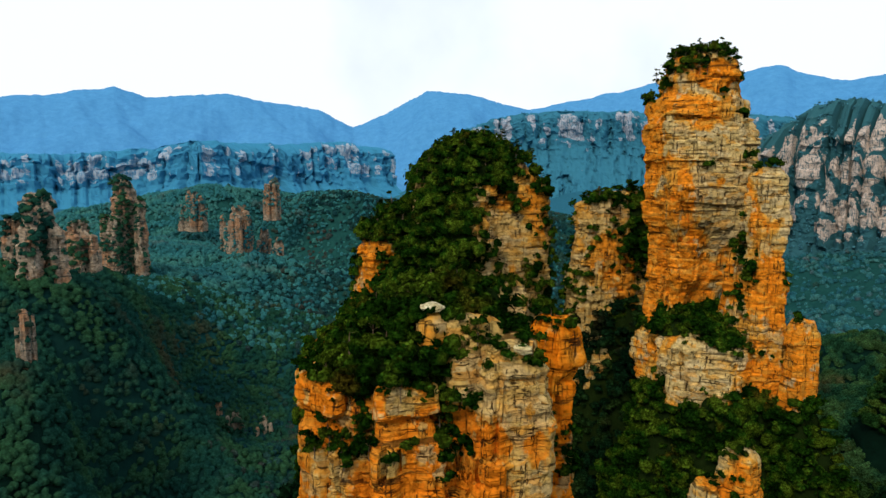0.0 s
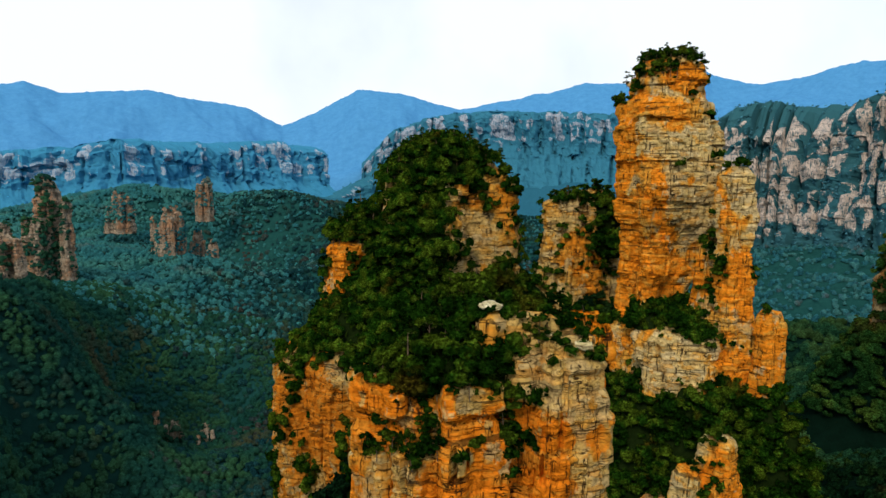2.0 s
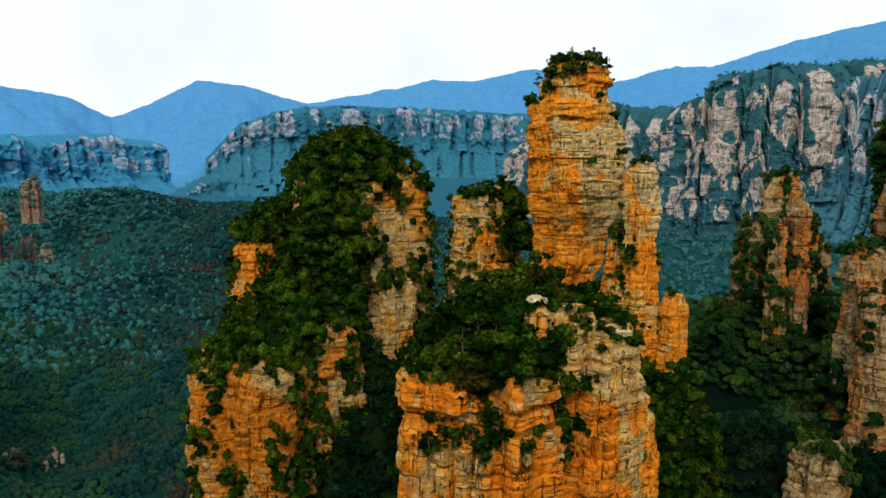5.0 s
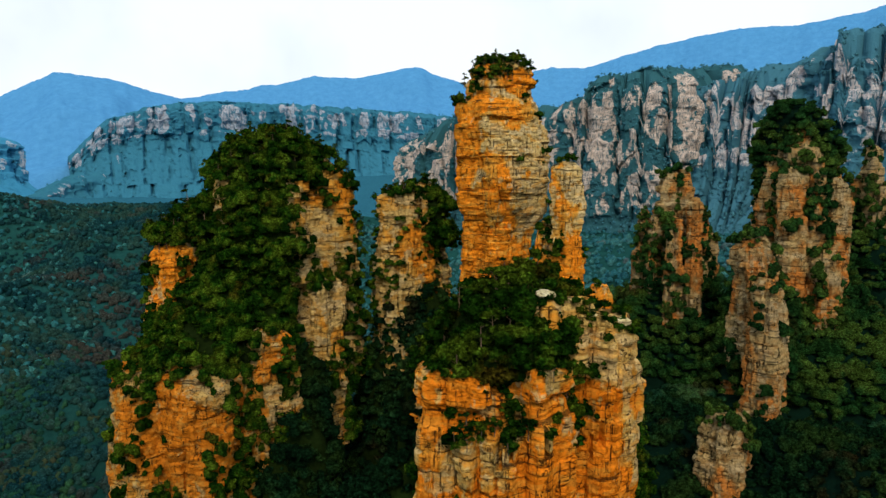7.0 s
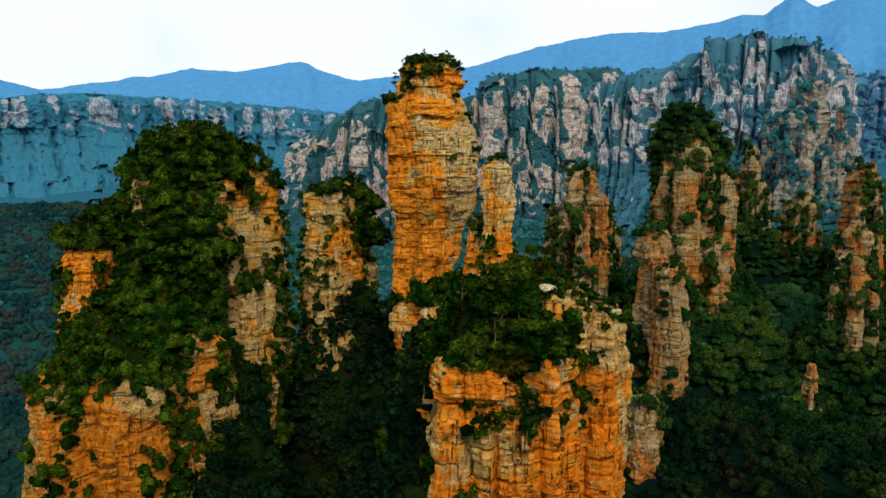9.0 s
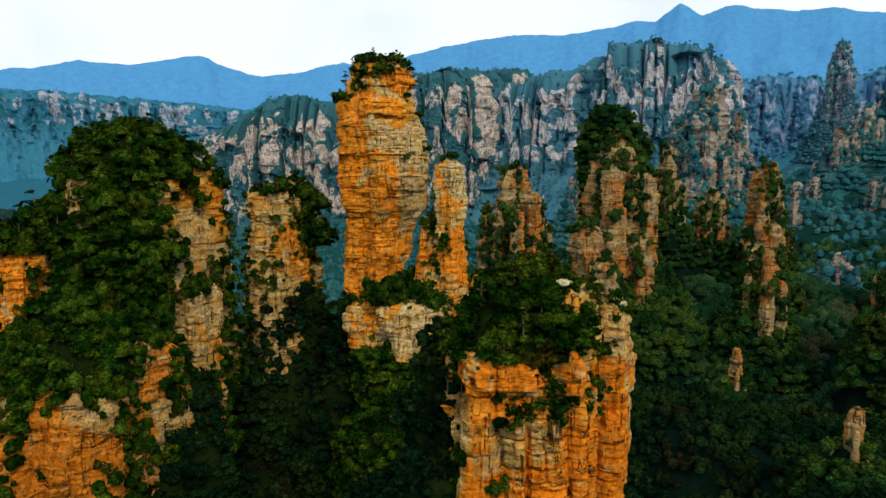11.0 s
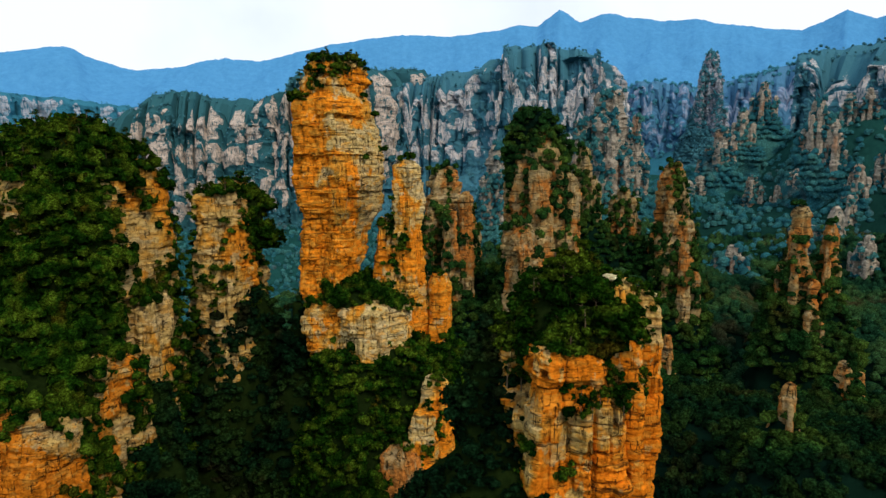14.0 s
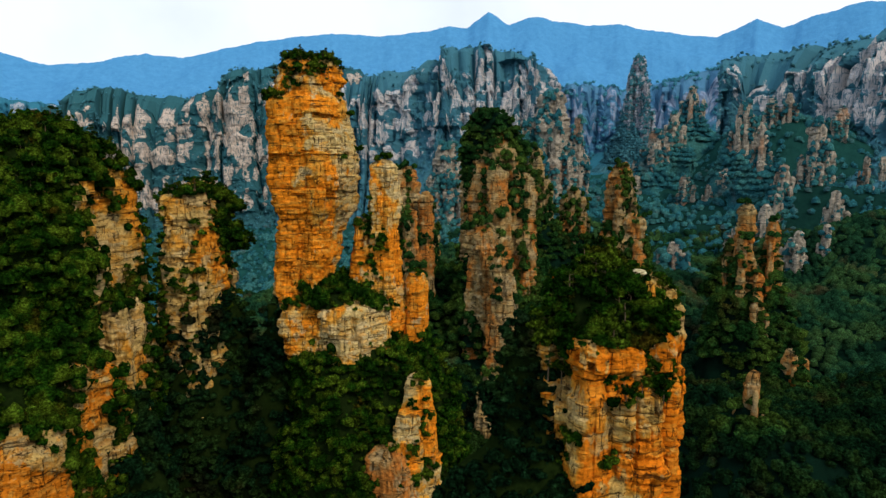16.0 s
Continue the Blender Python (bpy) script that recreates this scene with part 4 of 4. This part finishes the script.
# the broad wooded pillar
BROAD = pillar("broad sandstone pillar overgrown with dark green trees", [
    ([(325, 9, 14, 299), (322.5, 17, 13.5, 299), (316, 21, 13, 298.5), (308, 24, 12.5, 298), (300, 24.5, 12.5, 298), (280, 25, 12.5, 297.5), (225, 31, 11, 297)], 21, 3.0, 0.0, (1.08, 0.86), ROCK_CREAM),
    ([(289, 6, -29, 297), (286.5, 9.4, -29.5, 297), (278, 10.2, -30, 297), (268, 10.5, -30, 297), (220, 18, -27, 292)], 22, 3.2, 0.1, ROUND),
    ([(249, 14, -30, 258), (247.5, 18, -32, 256), (244, 20.5, -33, 256), (234, 21.5, -33, 255.5), (215, 22, -33, 255), (185, 23, -33, 254)], 23, 4.6, 0.55, ROUND, ROCK_SHADED),
    ([(271, 5, 25, 277), (268, 8.2, 25, 277), (258, 9.2, 24.5, 277), (238, 9.6, 24, 277), (200, 13, 23, 277)], 24, 3.2, 0.2, ROUND, ROCK_CREAM),
    ([(259, 4, -4, 252), (256, 7.6, -5, 252), (246, 9, -6, 252), (238, 10.4, -6.5, 252), (190, 13, -6, 252)], 25, 4.0, 0.2, ROUND, ROCK_SHADED),
    ([(300, 3.0, 12, 277), (296, 5.4, 12.5, 277.5), (284, 6.5, 13, 278), (270, 8, 13, 279)], 29, 3.2, 0.6, ROUND, ROCK_CREAM),
], ROCK, 0.72, (0.10, 0.40, (1.6, 3.4), 18, 0.22, 170, 2), [
    ([(328.5, 5, 13, 298), (325.5, 12, 11, 298), (318.5, 17, 8, 297), (311, 18, 5, 296), (303, 17, 2, 294)], 28, ROUND),
    ([(305, 3, -14, 297), (299, 7, -17, 296), (292, 10, -22, 297), (287.5, 11, -25, 298)], 35, ROUND),
    ([(310, 5, 4, 289), (299, 9, 2, 286), (287, 13, -1, 283), (270, 18, -8, 277), (257, 23, -15, 272), (249, 25, -18, 270), (190, 28, -16, 272)], 26, (1.0, 0.9)),
    ([(246, 4, 8, 258), (234, 9, 6, 254), (210, 15, 2, 250), (180, 24, -2, 246)], 27, ROUND, LEAF_SHADE)],
    [(5, 275, 312, 12), (20, 276, 320, 9), (0, 280, 295, 13), (36, 280, 318, 9), (12, 272, 284, 7), (40, 286, 300, 5), (36, 278, 276, 5), (30, 268, 240, 7), (-15, 240, 239, 4.5), (-16, 239, 231, 6), (-14, 240, 221, 8), (-20, 238, 213, 8), (-2, 243, 226, 5), (2, 242, 214, 8), (-36, 235, 237, 3), (-44, 238, 228, 2.5), (-30, 236, 249, 4), (-42, 240, 248, 4), (10, 262, 215, 9), (28, 270, 296, 4), (24, 270, 268, 5), (31, 268, 256, 3.5), (-52, 252, 246, 5), (-54, 258, 226, 5), (-40, 238, 208, 6), (-29, 289, 289, 5), (-18, 284, 286, 5), (16, 270, 306, 4), (36, 275, 274, 6), (26, 271, 277, 5), (-4, 248, 259, 5), (2, 246, 252, 4), (28, 267, 238, 5), (35, 276, 285, 3.5), (-17, 236, 236, 6), (-14, 236, 226, 8), (-16, 235, 215, 9), (-8, 239, 222, 6), (22, 266, 232, 7), (32, 282, 318, 9), (36, 287, 308, 5), (30, 276, 309, 4), (26, 274, 290, 4), (38, 284, 296, 4), (20, 272, 299, 4), (33, 275, 266, 3.5), (-36, 236, 232, 3), (-27, 236, 226, 3.5), (-46, 240, 217, 4), (-38, 238, 246, 3), (34, 276, 304, 4.5), (37, 281, 291, 4), (29, 272, 284, 4.5), (36, 278, 279, 4), (33, 279, 313, 5)], clothe=0.46,
    tints=[(-44, 238, 232, 16, 0.9), (-30, 235, 222, 14, 0.8), (-32, 236, 245, 7, -0.7), (-48, 244, 246, 6, -0.5), (-6, 242, 246, 7, 0.6), (-2, 242, 235, 7, -0.5), (-30, 287, 278, 9, 1.0), (40, 280, 300, 9, 0.6), (38, 278, 286, 6, 0.3), (28, 271, 262, 9, -0.8), (27, 271, 245, 7, 0.5)])

# the stub between them
STUB = pillar("short sandstone pillar with shrubs, weathered cream and orange", [
    ([(307, 5, 64, 285), (304, 9.4, 65, 285), (290, 11.4, 66, 284), (262, 13.4, 67, 283), (200, 18, 68, 282)], 31, 3.2, 0.5, ROUND),
    ([(308, 4, 78, 290), (303, 8, 79, 290), (275, 11, 80, 290), (200, 14, 80, 290)], 32, 3.2, 0.1, ROUND),
], ROCK_CREAM, 0.7, (0.13, 0.42, (1.4, 2.7), 16, 0.23, 160, 2), [
    ([(305, 3, 81, 287), (299, 7, 82, 286), (280, 9, 84, 285)], 34, ROUND),
    ([(268, 8, 72, 284), (254, 14, 71, 283), (234, 19, 70, 282), (170, 30, 67, 279)], 33, ROUND, LEAF_SHADE)],
    [(84, 281, 300, 5), (88, 282, 292, 5), (80, 279, 288, 4), (74, 273, 296, 4), (60, 273, 296, 3), (80, 278, 280, 7), (58, 274, 272, 6), (70, 270, 258, 7), (66, 274, 304, 5)], clothe=0.34,
    tints=[(66, 272, 287, 6, 1.0), (60, 274, 300, 6, -0.8), (70, 271, 275, 6, 0.6)])

# eastern pillars
pillar("slender sandstone pillars with a rounded wooded top", [
    ([(344, 5, 292, 249), (341, 10, 291, 248), (326, 17, 293, 246), (312, 19, 293, 245), (285, 20, 293, 245), (190, 26, 290, 244)], 41, 3.2, 0.3, ROUND),
    ([(283, 4, 236, 228), (278, 8, 236, 228), (262, 9, 236, 227), (235, 11, 236, 225), (190, 15, 236, 222)], 42, 3.2, 0.2, ROUND),
    ([(274, 4, 282, 221), (268, 8, 282, 221), (240, 9, 282, 219), (190, 12, 280, 217)], 43, 3.2, 0.2, ROUND),
    ([(264, 3, 224, 211), (258, 6.5, 224, 211), (235, 8, 224, 210), (190, 11, 224, 208)], 48, 3.2, 0.2, ROUND),
    ([(318, 4, 276, 238), (312, 7, 276, 237), (285, 8, 275, 235), (230, 10, 274, 232)], 49, 3.2, 0.4, ROUND),
    ([(312, 4, 298, 226), (306, 7, 298, 226), (270, 8, 298, 225), (230, 10, 297, 223)], 50, 3.2, 0.1, ROUND),
    ([(214, 5, 172, 190), (206, 8.5, 172, 190), (186, 11, 172, 190), (120, 15, 172, 190)], 44, 3.2, 0.2, ROUND),
], ROCK_MID, 0.9, (0.085, 0.28, (1.9, 3.8), 4, 0.24, 200, 2), [
    ([(352, 5, 293, 250), (345, 13, 293, 249), (333, 18.5, 295, 248), (320, 20, 297, 249), (300, 20, 302, 252)], 45, ROUND),
    ([(268, 4, 254, 238), (256, 10, 253, 236), (236, 18, 252, 233), (210, 28, 250, 230)], 47, ROUND),
    ([(270, 8, 308, 250), (255, 24, 304, 246), (225, 45, 295, 240), (185, 75, 275, 230)], 46, ROUND)],
    [(283, 236, 300, 9), (278, 232, 318, 6), (232, 214, 280, 4), (286, 228, 285, 8), (270, 231, 325, 8), (297, 224, 330, 9), (286, 226, 322, 6), (290, 225, 255, 6), (240, 216, 258, 6), (226, 203, 245, 4), (283, 213, 250, 4), (265, 226, 285, 8)], LEAF_EAST, clothe=0.42)
FAR_PILLARS = [
    ("tall dark weathered pillar with shrubs down its ribs", (585, 303), 394, 30, 250), ("brown sandstone pillar overgrown with shrubs", (248, 290), 316, 19, 215),
    ("slim weathered pillar with wooded ledges", (352, 238), 331, 11, 262), ("low orange rock rib below a wooded pillar", (384, 217), 300, 10, 250),
    ("cream rock spire on a wooded knoll", (384, 180), 319, 15, 215), ("ribbed orange and cream rock spur below a spire", (302, 153), 288, 12, 205), ("orange sandstone needle on a wooded slope", (293, 88), 297, 7.5, 222), ("orange sandstone needle on a wooded slope", (303, 74), 288, 7.5, 218),
    ("small dark rock needle on a wooded ridge", (770, 225), 362, 13, 300), ("low orange rock spur among trees", (290, 80), 258, 8.5, 190),
    ("pale rock spire standing on a far wooded slope", (1442, 390), 556, 31, 330), ("slim rock rib beside a taller pillar", (640, 290), 345, 13, 255),
    ("broad hazy pillar with wooded ledges behind nearer ones", (520, 400), 338, 24, 220),
    ("small pale boulder tower in the woods", (149, 74), 241, 4.6, 212), ("pale rock knob on a wooded spur", (211, 134), 236, 4.5, 208),
    ("orange rock needle on a wooded mountainside", (672, 45), 366, 14, 270), ("slim orange rock needle on a wooded mountainside", (572, 27), 292, 9, 245),
    ("weathered rock rib on a wooded mountainside", (820, 211), 388, 11, 330), ("weathered rock rib on a wooded mountainside", (900, 200), 428, 13, 360), ("weathered rock rib on a wooded mountainside", (683, 98), 362, 11, 300),
    ("weathered rock rib on a wooded mountainside", (760, 120), 392, 14, 315), ("weathered rock rib on a wooded mountainside", (640, 75), 320, 11, 268),
    ("low brown rock rib among trees", (472, 152), 252, 10, 215), ("low brown rock rib among trees", (250, 60), 226, 6, 200), ("low brown rock rib among trees", (420, 100), 262, 10, 222),
]


def ribbed(x, y, top, r, low, seed):
    """A pillar split into upright ribs of unequal height, its wooded foot, and the shrubs in its clefts."""
    pick = np.random.default_rng(seed)
    h = top - low
    front = math.atan2(40 - y, -60 - x)
    cols = [([(top, r * 0.22, x, y), (top - h * 0.04, r * 0.40, x, y), (top - h * 0.18, r * 0.50, x, y), (top - h * 0.20, r * 0.60, x, y), (low, r * 0.75, x, y), (low - 30, r * 0.95, x, y)], seed, 3.4, pick.uniform(0, 1.5), ROUND)]
    shrubs = []
    n = 7 if r > 12 else 5 if r > 8 else 3
    for j in range(n):
        a = front + (j / (n - 1) - 0.5) * 3.6 + pick.uniform(-0.2, 0.2)
        q, w = pick.uniform(0.20, 0.34), pick.uniform(0.7, 1.25)
        ux, uy = x + w * r * math.cos(a), y + w * r * math.sin(a)
        up = low + h * (0.92 - 0.62 * pick.random() * abs(2 * j / (n - 1) - 1) - 0.22 * pick.random())
        cols.append(([(up, r * q * 0.45, ux, uy), (up - h * 0.04, r * q * 0.8, ux, uy), (up - h * 0.25, r * q * 0.85, ux, uy), (up - h * 0.27, r * q, ux, uy), (low - 30, r * q * 1.3, ux, uy)], seed * 9 + j, 3.4, a, ROUND))
        b = a + 1.8 / n
        for z in np.arange(low + 0.05 * h, up, 0.55 * r):
            if pick.random() < 0.75:
                shrubs.append((x + 1.0 * r * math.cos(b) + pick.normal() * 0.15 * r, y + 1.0 * r * math.sin(b) + pick.normal() * 0.15 * r, z, r * pick.uniform(0.30, 0.55)))
    foot = [([(low + h * 0.55, r * 0.5, x + 0.4 * r, y + 0.4 * r), (low + h * 0.3, r * 1.1, x + 0.2 * r, y + 0.2 * r), (low - 2, r * 2.1, x, y), (low - 35, r * 3.2, x, y)], seed + 5, ROUND)]
    return cols, foot, shrubs


for k, (label, (x, y), top, r, low) in enumerate(FAR_PILLARS):
    cols, foot, shrubs = ribbed(x, y, top, r, low, 60 + 3 * k)
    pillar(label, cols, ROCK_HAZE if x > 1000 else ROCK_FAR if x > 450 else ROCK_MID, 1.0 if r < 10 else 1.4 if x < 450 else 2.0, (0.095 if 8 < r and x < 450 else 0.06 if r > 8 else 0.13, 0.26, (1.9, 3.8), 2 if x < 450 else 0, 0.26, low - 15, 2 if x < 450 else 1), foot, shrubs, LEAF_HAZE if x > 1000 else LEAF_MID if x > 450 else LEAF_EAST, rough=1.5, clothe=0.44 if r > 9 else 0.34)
pick = np.random.default_rng(17)
for k in range(26):
    x, y = pick.uniform(470, 900), pick.uniform(-30, 270)
    base, r, tall = float(ground_z(x, y)), pick.uniform(5.5, 10.5), pick.uniform(16, 42)
    cols, foot, shrubs = ribbed(x, y, base + tall, r, base - 4, 700 + 3 * k)
    pillar("weathered rock rib on a wooded mountainside", cols[:5], ROCK_FAR, 2.0, (0.08, 0.26, (1.9, 3.6), 0, 0.26, base - 10, 1), (), shrubs, LEAF_MID, rough=1.5, clothe=0.40)
WEST_PILLARS = [((-370, 601), 292, 16, 225), ((-405, 727), 256, 13, 190), ((-440, 905), 300, 19, 160), ((-358, 1150), 250, 18, 168), ((-279, 1270), 118, 17, 85), ((-300, 1180), 190, 9, 140), ((-475, 1250), 270, 16, 225), ((-345, 1330), 290, 10, 240), ((-330, 1200), 205, 8, 160), ((-305, 470), 214, 3.6, 190), ((-248, 760), 28, 6, -2), ((-276, 783), 34, 5, 0), ((-214, 760), 24, 6, -4)]
for k, ((x, y), top, r, low) in enumerate(WEST_PILLARS):
    cols, foot, shrubs = ribbed(x, y, top, r * 1.4, low, 400 + 3 * k)
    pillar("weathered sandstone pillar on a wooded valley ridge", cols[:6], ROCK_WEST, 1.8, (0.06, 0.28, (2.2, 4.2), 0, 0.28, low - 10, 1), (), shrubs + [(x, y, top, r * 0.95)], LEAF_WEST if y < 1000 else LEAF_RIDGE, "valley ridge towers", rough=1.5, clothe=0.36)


# ---- trees that stand on the pillars ----
def limb(a, b, r0, r1, sides=6):
    a, b = np.array(a, float), np.array(b, float)
    way = (b - a) / np.linalg.norm(b - a)
    u = np.cross(way, (0.3, 0.9, 0.1))
    u /= np.linalg.norm(u)
    w = np.cross(way, u)
    t = np.arange(sides) / sides * 2 * math.pi
    ring = np.cos(t)[:, None] * u + np.sin(t)[:, None] * w
    return np.concatenate([a + ring * r0, b + ring * r1]), wrap_faces(sides, 2)


def tree_kind(name, label, height, spread, pine, seed):
    global rng
    rng = np.random.default_rng(seed)
    root = thing(name, label, "tree")
    vs, fs, n = [], [], 0
    bend = rng.normal(size=2) * 0.06 * height
    tip = np.array([bend[0], bend[1], height * (0.95 if pine else 0.7)])
    ends = []
    pieces = [((0, 0, -0.6), tip * 0.5 + (0.1, 0, 0), 0.055, 0.040), (tip * 0.5 + (0.1, 0, 0), tip, 0.040, 0.012)]
    for k in range(7 if pine else 6):
        t = rng.uniform(0.45, 1.0)
        a = rng.uniform(0, 6.28)
        out = spread * rng.uniform(0.45, 0.85) * (1.15 - 0.5 * t if pine else 1)
        end = tip * t + np.array([math.cos(a) * out, math.sin(a) * out, height * (0.04 if pine else 0.18)])
        pieces.append((tip * t, end, 0.018, 0.006))
        ends.append(end)
    for a, b, r0, r1 in pieces:
        v, f = limb(a, b, r0 * height * 0.55, r1 * height * 0.55)
        vs.append(v), fs.append(f + n)
        n += len(v)
    part("trunk", mesh_of("trunk", np.concatenate(vs), np.concatenate(fs), BARK, flat=False), root, "grey brown forked trunk")
    ends = np.array(ends + [tip])
    rad = np.full(len(ends), spread * (0.50 if pine else 0.60)) * rng.uniform(0.75, 1.2, len(ends))
    v, f = tufts(ends, rad, 42, 0.18, 0.42 if pine else 0.8, 2)
    part("crown", mesh_of("crown", v, f, LEAF_PINE if pine else LEAF, flat=False), root, "flat dark needle crown" if pine else "rounded leafy green crown")
    return root


KINDS = [tree_kind("pine_tree" if p else "broadleaf_tree", lab, h, s, p, 300 + k) for k, (lab, h, s, p) in enumerate([
    ("small rounded broadleaf tree growing on sandstone", 4.2, 1.7, False), ("leaning broadleaf tree with an open green crown", 4.8, 1.9, False),
    ("low spreading broadleaf tree on a rock ledge", 3.4, 1.9, False), ("gnarled pine with flat dark crown on rock", 5.0, 1.7, True), ("slender pine with layered dark branches on rock", 6.0, 1.6, True)])]
USED = set()
rng = np.random.default_rng(11)


def plant(grids, n, low, pines, scale, group, bottom, seed, apart=1.6):
    spots = np.concatenate([scatter(g, 0.6, low, seed + k, (), bottom)[0] for k, g in enumerate(grids)])
    rng.shuffle(spots)
    kept = []
    for p in spots:
        if len(kept) >= n:
            break
        if all((p[0] - q[0]) ** 2 + (p[1] - q[1]) ** 2 > apart**2 for q in kept):
            kept.append(p)
    for p in kept:
        k = int(rng.integers(3, 5)) if rng.random() < pines else int(rng.integers(0, 3))
        m = Matrix.LocRotScale(Vector(p), Euler((0, 0, rng.uniform(0, 6.28))), Vector((1, 1, 1)) * float(rng.uniform(0.7, 1.2) * scale))
        if k not in USED:
            USED.add(k)
            KINDS[k].matrix_basis = m
            tagged(KINDS[k], group=group)
        else:
            tagged(copy_thing(KINDS[k], m), group=group)


plant([NEAR[1][0], NEAR[1][2]] + NEAR[2], 130, 0.45, 0.15, 0.95, "trees on the near pillar", 262, 1)
plant(NEAR[1][3:5] + NEAR[1][6:], 14, 0.4, 0.2, 0.75, "trees on the near pillar", 291, 5)
plant([TALL[1][0]], 80, 0.10, 0.4, 0.9, "trees on the tall pillar's crown", 347, 2, 1.5)
plant(BROAD[1][:2] + BROAD[2][:2], 150, 0.4, 0.35, 1.75, "trees on the broad pillar", 245, 3, 3.0)
plant(STUB[1], 20, 0.45, 0.3, 1.2, "trees on the short pillar", 285, 4, 2.4)


# ---- woods ----
def woods(name, label, n, near, far, west, east, size, count, leaf, mat, seed, lobes=1, squash=0.7):
    """Dense crowns over the slopes between two distances and two bearings."""
    r0 = np.random.default_rng(seed)
    az = np.radians(r0.uniform(west, east, n) + r0.normal(size=n) * 5.0)
    r = np.sqrt(r0.uniform(near**2, far**2, n))
    x, y = r * np.sin(az) - 40, r * np.cos(az) + 20
    z = ground_z(x, y)
    rad = r0.uniform(*size, n)
    v, f = tufts(np.stack([x, y, z + rad * 0.35], -1), rad, count, leaf, squash, lobes)
    ob = new(name, mesh_of(name, v, f, mat, flat=False))
    tagged(ob, label, "trees", kind="stuff")


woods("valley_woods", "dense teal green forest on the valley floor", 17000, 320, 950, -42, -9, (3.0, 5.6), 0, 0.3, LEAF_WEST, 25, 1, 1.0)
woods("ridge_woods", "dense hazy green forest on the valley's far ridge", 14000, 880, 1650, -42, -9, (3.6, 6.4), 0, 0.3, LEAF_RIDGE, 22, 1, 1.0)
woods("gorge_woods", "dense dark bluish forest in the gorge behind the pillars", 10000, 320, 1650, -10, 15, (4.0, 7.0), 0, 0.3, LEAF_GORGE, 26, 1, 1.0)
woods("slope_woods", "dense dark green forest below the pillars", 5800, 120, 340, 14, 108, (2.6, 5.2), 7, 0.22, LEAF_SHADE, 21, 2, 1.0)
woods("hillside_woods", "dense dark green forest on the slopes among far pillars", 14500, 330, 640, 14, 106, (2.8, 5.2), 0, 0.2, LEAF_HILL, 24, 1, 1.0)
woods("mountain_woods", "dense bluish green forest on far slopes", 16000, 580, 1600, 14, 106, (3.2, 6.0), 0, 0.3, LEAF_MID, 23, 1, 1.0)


# ---- loose rocks ----
def boulder(label, at, size, seed):
    v, f = ball(3)
    n = 1 + 0.28 * fbm(v[:, 0] * 1.3, v[:, 1] * 1.3, v[:, 2] * 1.3, 3, seed)
    v = np.round(v * n[:, None] * 3.2) / 3.2 * 0.5 + v * n[:, None] * 0.5
    ob = new("boulder", mesh_of("boulder", v * np.array(size), f, ROCK_PALE))
    ob.location = at
    tagged(ob, label, "boulder", "boulders on the pillar tops")


boulder("pale lichen-grey boulder on the wooded pillar top", (-2.5, 90.0, 299.9), (1.9, 1.5, 0.62), 3)
boulder("pale cream boulder on a rock ledge", (9.4, 86.2, 295.2), (1.3, 1.0, 0.6), 5)
boulder("pale cream slab on a rock ledge", (6.0, 88.6, 295.9), (1.5, 1.0, 0.45), 8)
